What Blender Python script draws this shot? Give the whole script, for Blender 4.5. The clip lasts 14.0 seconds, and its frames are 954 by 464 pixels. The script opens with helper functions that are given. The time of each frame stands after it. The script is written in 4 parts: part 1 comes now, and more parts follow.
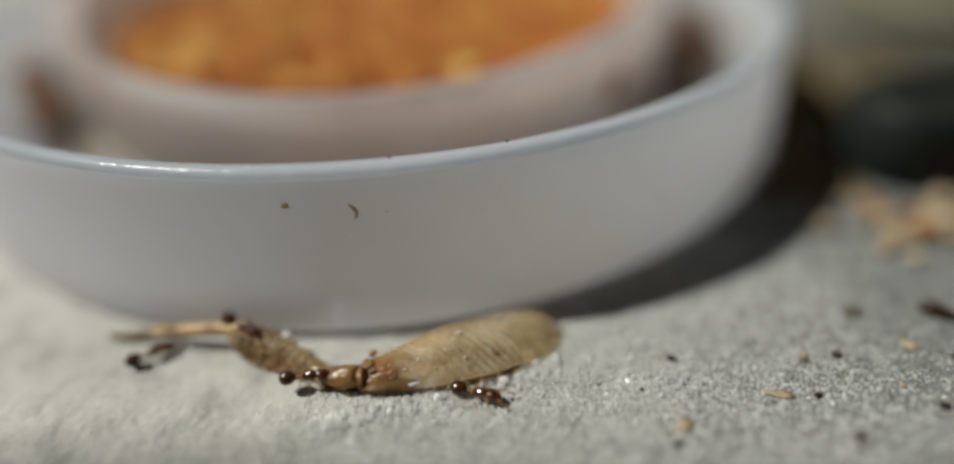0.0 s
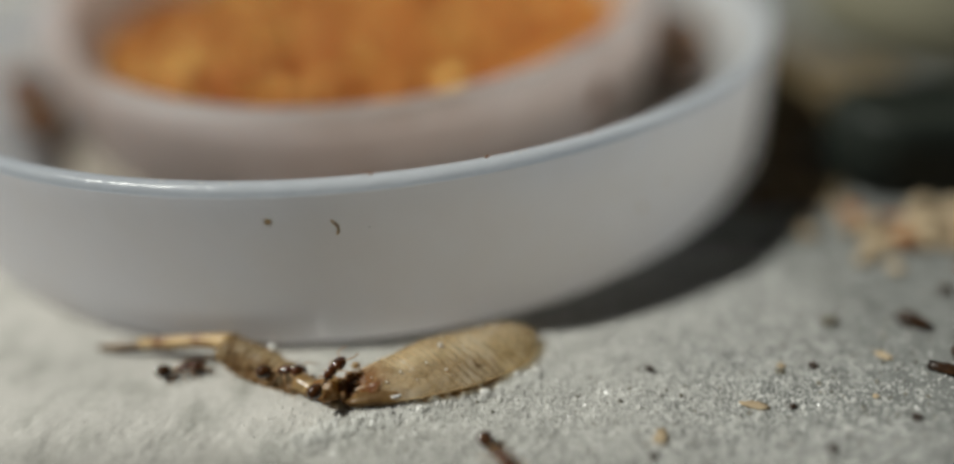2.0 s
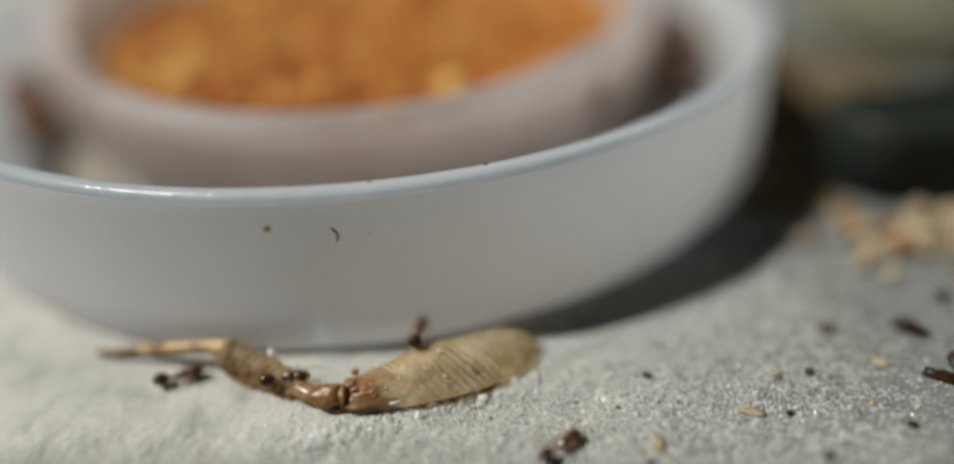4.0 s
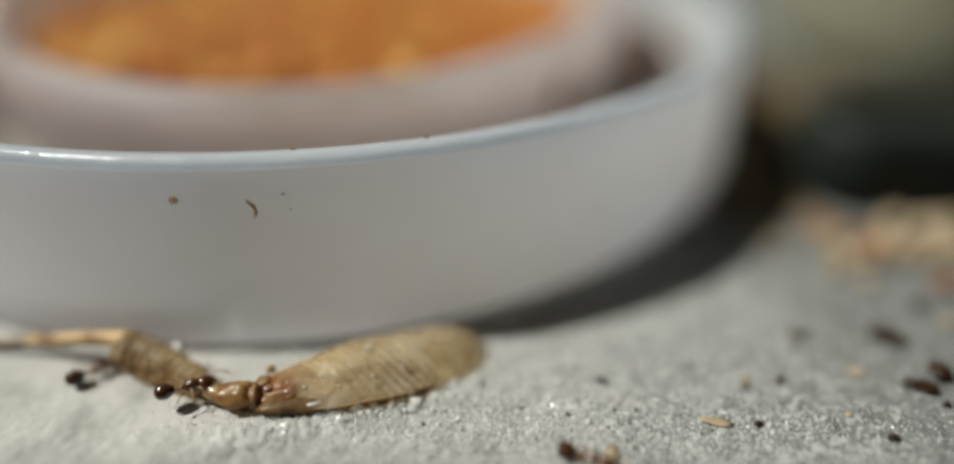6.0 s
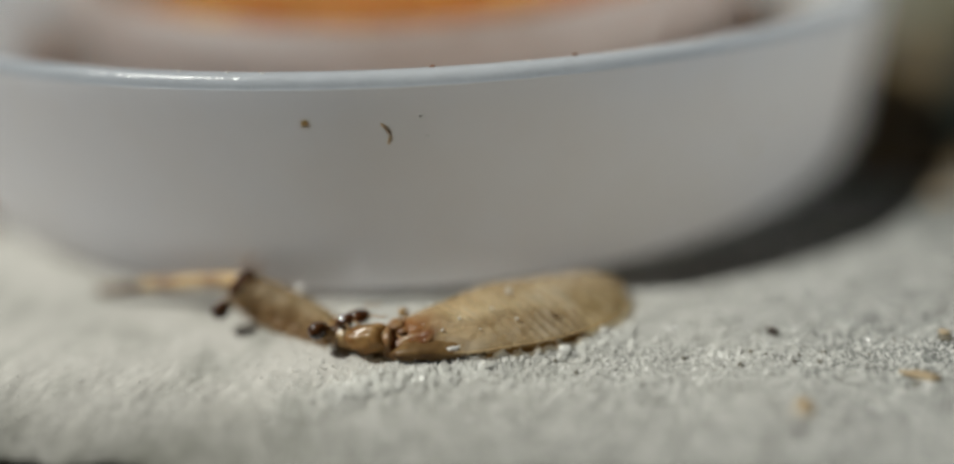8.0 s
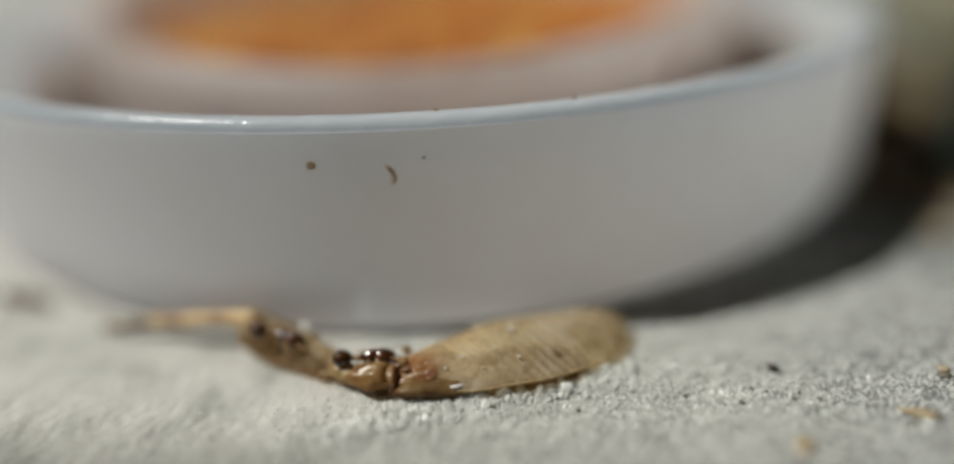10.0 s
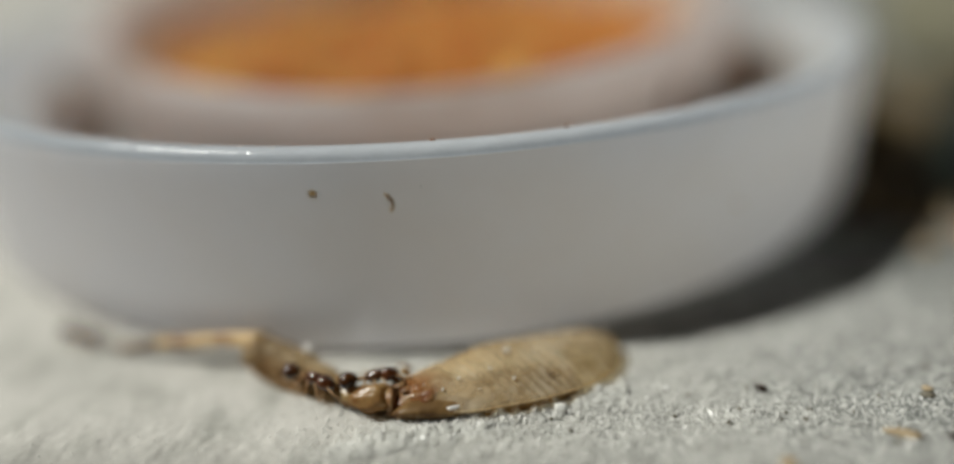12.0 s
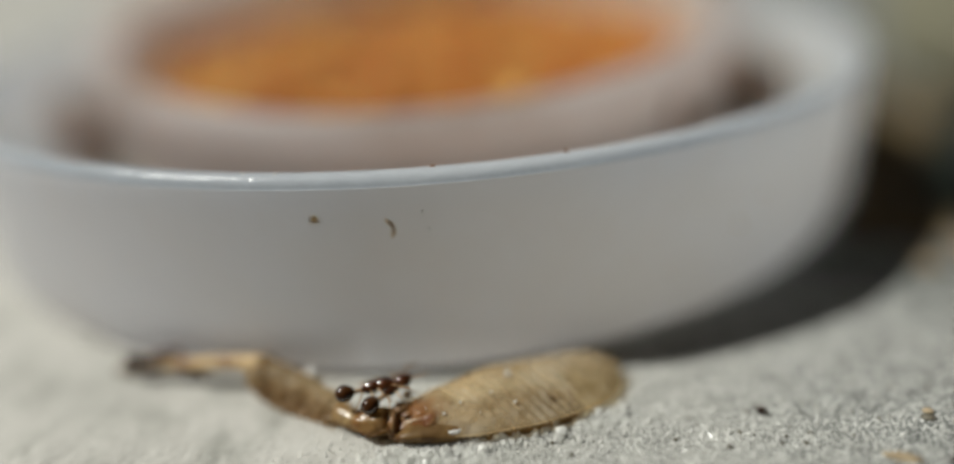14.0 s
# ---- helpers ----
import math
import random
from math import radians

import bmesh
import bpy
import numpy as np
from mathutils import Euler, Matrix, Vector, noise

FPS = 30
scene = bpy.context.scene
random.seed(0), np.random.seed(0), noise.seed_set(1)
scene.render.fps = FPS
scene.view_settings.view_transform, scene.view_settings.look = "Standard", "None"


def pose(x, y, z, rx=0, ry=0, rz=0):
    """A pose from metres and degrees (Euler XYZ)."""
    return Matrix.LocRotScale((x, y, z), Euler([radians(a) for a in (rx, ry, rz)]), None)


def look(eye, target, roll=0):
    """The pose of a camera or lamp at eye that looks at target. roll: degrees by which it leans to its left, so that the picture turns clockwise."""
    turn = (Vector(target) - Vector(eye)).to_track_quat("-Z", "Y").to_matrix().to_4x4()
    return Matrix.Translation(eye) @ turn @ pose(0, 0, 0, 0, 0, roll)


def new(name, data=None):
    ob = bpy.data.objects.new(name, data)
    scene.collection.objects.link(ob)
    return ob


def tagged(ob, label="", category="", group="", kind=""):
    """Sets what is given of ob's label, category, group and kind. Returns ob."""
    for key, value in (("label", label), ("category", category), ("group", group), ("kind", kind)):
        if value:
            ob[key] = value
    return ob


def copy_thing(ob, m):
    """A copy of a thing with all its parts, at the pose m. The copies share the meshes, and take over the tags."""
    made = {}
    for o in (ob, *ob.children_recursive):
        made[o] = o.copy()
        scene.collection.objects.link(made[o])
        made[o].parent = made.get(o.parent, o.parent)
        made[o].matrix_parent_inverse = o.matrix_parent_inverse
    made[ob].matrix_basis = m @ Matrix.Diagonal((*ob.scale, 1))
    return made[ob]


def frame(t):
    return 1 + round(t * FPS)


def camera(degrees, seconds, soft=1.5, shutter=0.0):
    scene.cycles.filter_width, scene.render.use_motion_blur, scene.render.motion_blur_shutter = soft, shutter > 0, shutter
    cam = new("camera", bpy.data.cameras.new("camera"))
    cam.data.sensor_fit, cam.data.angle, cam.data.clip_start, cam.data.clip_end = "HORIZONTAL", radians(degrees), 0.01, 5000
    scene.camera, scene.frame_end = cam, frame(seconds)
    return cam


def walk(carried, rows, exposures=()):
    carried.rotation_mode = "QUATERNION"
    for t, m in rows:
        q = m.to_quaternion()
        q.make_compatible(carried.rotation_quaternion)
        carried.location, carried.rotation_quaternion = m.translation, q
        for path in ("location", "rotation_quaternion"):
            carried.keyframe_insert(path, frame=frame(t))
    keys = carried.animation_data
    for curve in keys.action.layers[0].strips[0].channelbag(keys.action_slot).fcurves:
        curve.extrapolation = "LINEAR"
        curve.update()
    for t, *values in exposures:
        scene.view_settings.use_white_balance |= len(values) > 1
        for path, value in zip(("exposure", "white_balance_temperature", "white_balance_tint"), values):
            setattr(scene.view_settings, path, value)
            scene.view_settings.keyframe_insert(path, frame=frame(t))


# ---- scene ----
MM = 0.001

# ---- camera ----
cam = camera(72.9, 14.0, soft=2.9, shutter=0.0)
cam.data.dof.use_dof = True
cam.data.dof.focus_distance = 29.4 * MM
cam.data.dof.aperture_fstop = 4.0
cam.data.dof.aperture_blades = 0
# seconds, eye in millimetres, yaw, pitch, roll in degrees
PATH = [
    (0.0, 0.001, 0.000, 25.000, -0.01, -33.48, 1.99),
    (0.5, 0.814, -0.220, 25.105, 0.28, -33.19, 2.40),
    (1.0, 1.083, -0.214, 25.489, -0.08, -33.59, 2.12),
    (1.5, 1.097, 0.022, 25.788, -0.01, -33.86, 2.19),
    (2.0, 1.035, 0.162, 26.075, -0.11, -33.94, 2.13),
    (2.5, 1.107, 0.452, 26.380, -0.14, -34.17, 2.10),
    (4.8, 1.010, 0.327, 26.560, -0.19, -34.21, 1.93),
    (5.0, 1.521, 0.311, 26.210, -0.26, -34.65, 1.99),
    (5.1, 1.952, -0.006, 26.214, -0.84, -34.14, 1.49),
    (5.5, 3.298, 1.867, 23.927, -2.68, -32.12, -0.78),
    (6.0, 2.705, 1.935, 22.398, -1.14, -31.03, -0.55),
    (6.5, 2.400, 1.759, 23.106, -0.34, -30.92, -0.11),
    (7.0, 0.346, 1.898, 19.559, 1.35, -31.06, 1.11),
    (7.5, -1.761, 2.143, 17.155, 3.47, -29.73, 2.41),
    (8.0, -1.659, 2.627, 17.757, 2.54, -29.66, 1.72),
    (8.5, -1.488, 2.487, 17.995, 2.54, -29.12, 1.66),
    (8.7, -1.705, 2.550, 18.051, 2.50, -28.55, 1.76),
    (11.0, -1.335, 2.494, 19.379, 2.90, -27.40, 2.23),
    (11.5, -1.198, 2.455, 19.813, 2.95, -27.31, 2.42),
    (12.0, -1.166, 2.179, 19.835, 2.92, -27.30, 2.39),
    (12.5, -1.057, 2.314, 20.158, 3.01, -27.29, 2.50),
    (13.0, -1.033, 2.483, 20.490, 3.05, -27.38, 2.72),
    (13.5, -0.993, 2.426, 20.576, 3.08, -27.15, 2.72),
    (14.0, -0.936, 2.462, 20.800, 3.19, -27.10, 2.84),
]
walk(cam, [(t, pose(x * MM, y * MM, z * MM, 90 + pitch, roll, yaw)) for t, x, y, z, yaw, pitch, roll in PATH],
     exposures=[(0.0, -0.16), (2.5, -0.18), (4.8, 0.02), (5.5, 0.08), (6.0, 0.04), (6.5, 0.03), (7.5, -0.10), (8.7, -0.09), (11.0, -0.05), (14.0, -0.05)])

# ---- light ----
SUN_WAY = Vector((0.619, 0.004, -0.785))          # the way the sunlight travels
world = bpy.data.worlds.new("world")
scene.world = world
world.use_nodes = True
sky = world.node_tree.nodes.new("ShaderNodeTexSky")
sky.sky_type, sky.sun_disc = "NISHITA", False
sky.air_density, sky.dust_density, sky.ozone_density = 0.2, 10.0, 0.0
sky.sun_elevation, sky.sun_rotation = radians(51.7), radians(270)
world.node_tree.links.new(sky.outputs[0], world.node_tree.nodes["Background"].inputs[0])
world.node_tree.nodes["Background"].inputs[1].default_value = 0.0023
sun = new("sun", bpy.data.lights.new("sun", "SUN"))
sun.data.energy, sun.data.angle, sun.data.color = 5.0, radians(0.6), (0.965, 0.965, 0.89)
sun.matrix_world = look((-0.4, -0.1, 0.3), Vector((-0.4, -0.1, 0.3)) + SUN_WAY)


# ---- materials ----
def material(name, low, high, scale, rough=0.5, fine=0.25, bump=0.3, grain=4.0, depth=0.05, through_light=0.0,
             coat=0.0, stain=None, stain_scale=1.0, stain_from=0.55, stain_to=0.7, sheen_ior=1.45, per_piece=0.0, drift=None, bands=None, clear=0.0, tint=(1.0, 1.0, 1.0), per_grain=0.0, blush=None):
    """low, high: the two ends of the colour. scale, grain, stain_scale: features per millimetre. depth: relief in millimetres."""
    m = bpy.data.materials.new(name)
    m.use_nodes = True
    nt = m.node_tree
    nodes, links = nt.nodes, nt.links
    p = nodes["Principled BSDF"]
    where = nodes.new("ShaderNodeTexCoord")

    def noise_node(s, detail=4.0):
        n = nodes.new("ShaderNodeTexNoise")
        n.inputs["Scale"].default_value = s / MM
        n.inputs["Detail"].default_value = detail
        links.new(where.outputs["Object"], n.inputs["Vector"])
        return n

    def ramp(source, a, b, ca, cb):
        r = nodes.new("ShaderNodeValToRGB")
        r.color_ramp.elements[0].position, r.color_ramp.elements[1].position = a, b
        r.color_ramp.elements[0].color, r.color_ramp.elements[1].color = (*ca, 1), (*cb, 1)
        links.new(source, r.inputs[0])
        return r.outputs[0]

    def mix(kind, fac, a, b):
        x = nodes.new("ShaderNodeMix")
        x.data_type, x.blend_type = "RGBA", kind
        if isinstance(fac, float):
            x.inputs["Factor"].default_value = fac
        else:
            links.new(fac, x.inputs["Factor"])
        links.new(a, x.inputs["A"])
        if isinstance(b, tuple):
            x.inputs["B"].default_value = (*b, 1)
        else:
            links.new(b, x.inputs["B"])
        return x.outputs["Result"]

    colour = ramp(noise_node(scale).outputs["Fac"], 0.36, 0.64, low, high)
    tiny = noise_node(grain, 3.0)
    colour = mix("MULTIPLY", fine, colour, ramp(tiny.outputs["Fac"], 0.3, 0.7, (0.25, 0.25, 0.25), (1, 1, 1)))
    if stain:
        f = ramp(noise_node(stain_scale, 5.0).outputs["Fac"], stain_from, stain_to, (0, 0, 0), (1, 1, 1))
        colour = mix("MIX", f, colour, stain)
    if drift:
        # the stone greys towards one side and darkens towards the front edge, both raggedly
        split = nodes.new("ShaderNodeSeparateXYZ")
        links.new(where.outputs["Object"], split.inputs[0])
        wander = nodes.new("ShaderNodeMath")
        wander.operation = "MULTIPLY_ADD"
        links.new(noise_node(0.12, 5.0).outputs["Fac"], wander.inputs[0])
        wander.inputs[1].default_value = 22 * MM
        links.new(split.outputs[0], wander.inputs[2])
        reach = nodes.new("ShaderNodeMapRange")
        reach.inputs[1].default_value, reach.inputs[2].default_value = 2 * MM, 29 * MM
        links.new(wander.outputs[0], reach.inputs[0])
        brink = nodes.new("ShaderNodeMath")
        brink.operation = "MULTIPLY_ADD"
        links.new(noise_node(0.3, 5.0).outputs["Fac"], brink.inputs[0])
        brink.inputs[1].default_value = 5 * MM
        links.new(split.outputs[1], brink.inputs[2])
        greyed = nodes.new("ShaderNodeMapRange")
        greyed.inputs[1].default_value, greyed.inputs[2].default_value = 24.8 * MM, 21.0 * MM
        links.new(brink.outputs[0], greyed.inputs[0])
        colour = mix("MIX", greyed.outputs[0], colour, mix("MULTIPLY", 0.6, ramp(noise_node(0.5, 5.0).outputs["Fac"], 0.35, 0.65, (0.15, 0.15, 0.128), (0.27, 0.266, 0.245)),
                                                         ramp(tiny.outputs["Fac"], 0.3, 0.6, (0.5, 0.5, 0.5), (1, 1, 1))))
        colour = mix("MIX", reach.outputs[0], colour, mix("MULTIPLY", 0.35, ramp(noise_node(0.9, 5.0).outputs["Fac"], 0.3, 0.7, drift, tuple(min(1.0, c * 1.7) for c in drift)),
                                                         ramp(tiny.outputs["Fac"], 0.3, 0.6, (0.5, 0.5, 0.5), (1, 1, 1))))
    if bands:
        # soft dark stripes: their heading, spacing, colour, strength, and a heading along which they fade in
        heading, spacing, tone, strength, fade = bands
        turn = nodes.new("ShaderNodeMapping")
        turn.inputs["Rotation"].default_value[2] = radians(-heading)
        links.new(where.outputs["Object"], turn.inputs[0])
        wave = nodes.new("ShaderNodeTexWave")
        wave.inputs["Scale"].default_value = 0.314 / (spacing * MM)
        wave.inputs["Distortion"].default_value, wave.inputs["Detail"].default_value = 2.5, 2.0
        wave.inputs["Detail Scale"].default_value = 1.2
        links.new(turn.outputs[0], wave.inputs["Vector"])
        f = ramp(wave.outputs["Fac"], 0.35, 0.75, (0, 0, 0), (strength,) * 3)
        f = mix("MULTIPLY", 0.8, f, ramp(noise_node(0.8, 3.0).outputs["Fac"], 0.36, 0.56, (0, 0, 0), (1, 1, 1)))
        if fade:
            way, start, end = fade
            aim = nodes.new("ShaderNodeVectorMath")
            aim.operation = "DOT_PRODUCT"
            aim.inputs[1].default_value = (math.cos(radians(way)), math.sin(radians(way)), 0)
            links.new(where.outputs["Object"], aim.inputs[0])
            part_of = nodes.new("ShaderNodeMapRange")
            part_of.inputs[1].default_value, part_of.inputs[2].default_value = start * MM, end * MM
            links.new(aim.outputs["Value"], part_of.inputs[0])
            f = mix("MULTIPLY", 1.0, f, part_of.outputs[0])
        colour = mix("MIX", f, colour, tone)
    if blush:
        # a ragged tinge that grows towards one end: its heading, where it starts and is full, its colour
        way, start, full, tone = blush
        aim = nodes.new("ShaderNodeVectorMath")
        aim.operation = "DOT_PRODUCT"
        aim.inputs[1].default_value = (math.cos(radians(way)), math.sin(radians(way)), 0)
        links.new(where.outputs["Object"], aim.inputs[0])
        ragged = nodes.new("ShaderNodeMath")
        ragged.operation = "MULTIPLY_ADD"
        links.new(noise_node(1.1, 4.0).outputs["Fac"], ragged.inputs[0])
        ragged.inputs[1].default_value = 2.4 * MM
        links.new(aim.outputs["Value"], ragged.inputs[2])
        grow = nodes.new("ShaderNodeMapRange")
        grow.interpolation_type = "SMOOTHSTEP"
        grow.inputs[1].default_value, grow.inputs[2].default_value = (start + 1.2) * MM, (full + 1.2) * MM
        links.new(ragged.outputs[0], grow.inputs[0])
        colour = mix("MIX", grow.outputs[0], colour, tone)
    if per_piece:
        info = nodes.new("ShaderNodeObjectInfo")
        colour = mix("MULTIPLY", per_piece, colour, ramp(info.outputs["Random"], 0.0, 1.0, (0.4, 0.35, 0.3), (1, 1, 1)))
    if per_grain:
        which = nodes.new("ShaderNodeNewGeometry")
        colour = mix("MULTIPLY", per_grain, colour, ramp(which.outputs["Random Per Island"], 0.1, 0.9, (0.75, 0.42, 0.22), (1, 1, 1)))
    links.new(colour, p.inputs["Base Color"])
    p.inputs["Roughness"].default_value = rough
    p.inputs["IOR"].default_value = sheen_ior
    p.inputs["Coat Weight"].default_value = coat
    p.inputs["Coat Roughness"].default_value = 0.12
    rb = nodes.new("ShaderNodeBump")
    rb.inputs["Strength"].default_value, rb.inputs["Distance"].default_value = bump, depth * MM
    links.new(tiny.outputs["Fac"], rb.inputs["Height"])
    links.new(rb.outputs[0], p.inputs["Normal"])
    if through_light:
        t = nodes.new("ShaderNodeBsdfTranslucent")
        links.new(colour, t.inputs["Color"])
        links.new(rb.outputs[0], t.inputs["Normal"])
        s = nodes.new("ShaderNodeMixShader")
        s.inputs[0].default_value = through_light
        links.new(p.outputs[0], s.inputs[1])
        links.new(t.outputs[0], s.inputs[2])
        links.new(s.outputs[0], nodes["Material Output"].inputs["Surface"])
        if clear:
            glassy, both = nodes.new("ShaderNodeBsdfTransparent"), nodes.new("ShaderNodeMixShader")
            both.inputs[0].default_value = clear
            glassy.inputs[0].default_value = (*tint, 1)
            links.new(s.outputs[0], both.inputs[1])
            links.new(glassy.outputs[0], both.inputs[2])
            links.new(both.outputs[0], nodes["Material Output"].inputs["Surface"])
    return m


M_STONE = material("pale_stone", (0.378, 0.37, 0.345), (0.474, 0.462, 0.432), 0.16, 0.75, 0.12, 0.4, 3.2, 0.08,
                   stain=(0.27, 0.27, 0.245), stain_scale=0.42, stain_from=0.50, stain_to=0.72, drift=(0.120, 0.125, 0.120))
M_CRYSTAL = material("clear_grains", (0.88, 0.88, 0.86), (0.97, 0.97, 0.95), 0.8, 0.18, 0.06, 0.2, 6.0, 0.02, through_light=0.55, clear=0.4)
M_SOIL = material("dark_soil", (0.020, 0.016, 0.010), (0.045, 0.036, 0.022), 0.1, 0.9, 0.4, 0.6, 1.0, 0.4)
M_PLASTIC = material("milky_plastic", (0.945, 0.945, 0.985), (0.96, 0.962, 0.99), 0.05, 0.34, 0.02, 0.12, 0.9, 0.03, through_light=0.5,
                     stain=(0.925, 0.89, 0.87), stain_scale=0.08, stain_from=0.44, stain_to=0.70)
# milky plastic darkened, so the inner wall looks out of the sun
M_PLASTIC_SHADED = material("milky_plastic_shaded", (0.76, 0.775, 0.78), (0.82, 0.835, 0.84), 0.05, 0.34, 0.02, 0.12, 0.9, 0.03, through_light=0.7)
# grey-brown, dark enough that the sunlit floor shows no bright patch
M_FLOOR = material("dulled_plastic", (0.36, 0.32, 0.27), (0.48, 0.44, 0.38), 0.3, 0.5, 0.25, 0.2, 1.2, 0.04, through_light=0.3)
# the sky's bluish reflection is put into the rim's colour
M_RIM = material("sky_tinted_rim", (0.68, 0.725, 0.785), (0.76, 0.80, 0.85), 0.05, 0.24, 0.05, 0.8, 0.9, 0.13, through_light=0.6)
M_CUP = material("pinkish_plastic", (0.86, 0.815, 0.81), (0.90, 0.86, 0.855), 0.05, 0.34, 0.04, 0.12, 0.9, 0.03, through_light=0.78,
                 stain=(0.70, 0.62, 0.58), stain_scale=0.09, stain_from=0.46, stain_to=0.7)
# darker copy of the cup's plastic; the inside's shade is in the colour
M_CUP_SHADED = material("pinkish_plastic_shaded", (0.60, 0.52, 0.47), (0.70, 0.63, 0.58), 0.05, 0.4, 0.06, 0.12, 0.9, 0.03, through_light=0.45)
M_FOOD = material("orange_crumbs", (0.60, 0.19, 0.028), (0.88, 0.50, 0.13), 0.42, 0.7, 0.35, 0.5, 2.5, 0.12, through_light=0.15,
                  stain=(0.88, 0.60, 0.18), stain_scale=0.22, stain_from=0.53, stain_to=0.58, per_grain=0.9)
M_FOOD_DARK = material("brown_crumb", (0.16, 0.06, 0.02), (0.40, 0.16, 0.05), 0.6, 0.7, 0.3, 0.5, 3.0, 0.1)
M_WING = material("wing_membrane", (0.66, 0.525, 0.325), (0.89, 0.765, 0.545), 1.5, 0.24, 0.35, 0.6, 3.4, 0.07, through_light=0.26, coat=0.5,
                  stain=(0.86, 0.80, 0.67), stain_scale=0.45, stain_from=0.53, stain_to=0.70, clear=0.64, tint=(0.97, 0.89, 0.73), blush=(19, 3.7, 1.9, (0.36, 0.16, 0.06)),
                  bands=(50, 0.40, (0.30, 0.22, 0.11), 0.75, (60, 18.6, 21.4)))
M_HIND = material("hind_wing", (0.30, 0.18, 0.075), (0.50, 0.34, 0.16), 0.9, 0.28, 0.35, 0.6, 3.2, 0.07, through_light=0.45, coat=0.3, clear=0.35, tint=(0.92, 0.78, 0.55),
                  stain=(0.16, 0.08, 0.03), stain_scale=0.7, stain_from=0.5, stain_to=0.68)
M_MARGIN = material("wing_margin", (0.58, 0.44, 0.25), (0.74, 0.60, 0.38), 0.9, 0.35, 0.3, 0.3, 3.0, 0.03, through_light=0.4, clear=0.2)
M_HAIR = material("tan_hair", (0.60, 0.44, 0.25), (0.72, 0.56, 0.35), 1.0, 0.5, 0.2, 0.2, 4.0, 0.02, through_light=0.4)
M_SPOT = material("tan_spot", (0.74, 0.58, 0.30), (0.85, 0.68, 0.40), 1.0, 0.5, 0.2, 0.2, 4.0, 0.02, through_light=0.6)
M_VEIN = material("wing_vein", (0.40, 0.29, 0.16), (0.55, 0.42, 0.25), 0.8, 0.5, 0.2, 0.2, 4.0, 0.02)
M_UNDER = material("under_wing", (0.14, 0.075, 0.028), (0.34, 0.21, 0.09), 0.7, 0.4, 0.3, 0.4, 3.0, 0.05, through_light=0.2)
M_BELLY = material("amber_belly", (0.22, 0.125, 0.045), (0.42, 0.27, 0.11), 0.7, 0.4, 0.3, 0.4, 3.0, 0.05, through_light=0.5,
                   stain=(0.16, 0.08, 0.03), stain_scale=0.7, stain_from=0.5, stain_to=0.66)
M_AMBER = material("amber_body", (0.42, 0.22, 0.09), (0.60, 0.39, 0.18), 1.1, 0.38, 0.4, 0.6, 3.5, 0.08, through_light=0.5, coat=0.15,
                   stain=(0.27, 0.11, 0.045), stain_scale=1.3, stain_from=0.48, stain_to=0.62)
M_RED = material("red_brown_body", (0.17, 0.075, 0.03), (0.36, 0.19, 0.075), 1.2, 0.32, 0.4, 0.7, 4.0, 0.09, through_light=0.35, coat=0.25)
M_STALK = material("straw_body", (0.52, 0.35, 0.155), (0.70, 0.52, 0.28), 1.3, 0.22, 0.45, 0.6, 2.4, 0.10, through_light=0.55, coat=0.2,
                   stain=(0.36, 0.22, 0.09), stain_scale=0.9, stain_from=0.5, stain_to=0.68)
M_HEAD = material("amber_head", (0.40, 0.22, 0.08), (0.60, 0.39, 0.17), 1.2, 0.32, 0.4, 0.5, 3.0, 0.07, through_light=0.5, coat=0.2, clear=0.25, tint=(0.95, 0.80, 0.55),
                  stain=(0.36, 0.17, 0.06), stain_scale=0.9, stain_from=0.55, stain_to=0.72)
M_RIBBED = material("ribbed_body", (0.54, 0.41, 0.24), (0.76, 0.62, 0.40), 1.2, 0.4, 0.4, 0.7, 4.0, 0.08, through_light=0.55, clear=0.52, tint=(0.95, 0.85, 0.68),
                    stain=(0.34, 0.20, 0.09), stain_scale=0.6, bands=(140, 0.42, (0.18, 0.105, 0.045), 0.45, None))
M_FAN = material("crumpled_wing", (0.46, 0.31, 0.17), (0.66, 0.50, 0.31), 0.8, 0.35, 0.35, 0.5, 3.5, 0.06, through_light=0.55, coat=0.2,
                 stain=(0.30, 0.18, 0.085), stain_scale=0.8, clear=0.45, tint=(0.95, 0.85, 0.68), bands=(118, 0.42, (0.24, 0.14, 0.06), 0.45, None))
M_LEG = material("straw_leg", (0.50, 0.33, 0.14), (0.62, 0.44, 0.22), 0.4, 0.45, 0.25, 0.3, 3.0, 0.04, through_light=0.2,
                 stain=(0.20, 0.09, 0.03), stain_scale=0.35, stain_from=0.58, stain_to=0.68)
M_LEG_DARK = material("dark_leg", (0.10, 0.06, 0.03), (0.20, 0.13, 0.07), 0.8, 0.5, 0.2, 0.3, 3.0, 0.03)
M_ANT = material("ant_shell", (0.035, 0.011, 0.004), (0.11, 0.036, 0.012), 1.2, 0.16, 0.2, 0.15, 6.0, 0.02, through_light=0.12, coat=0.8)
M_ANT_AMBER = material("ant_abdomen", (0.032, 0.012, 0.005), (0.16, 0.06, 0.016), 0.9, 0.14, 0.2, 0.12, 6.0, 0.02, through_light=0.3, coat=0.8)
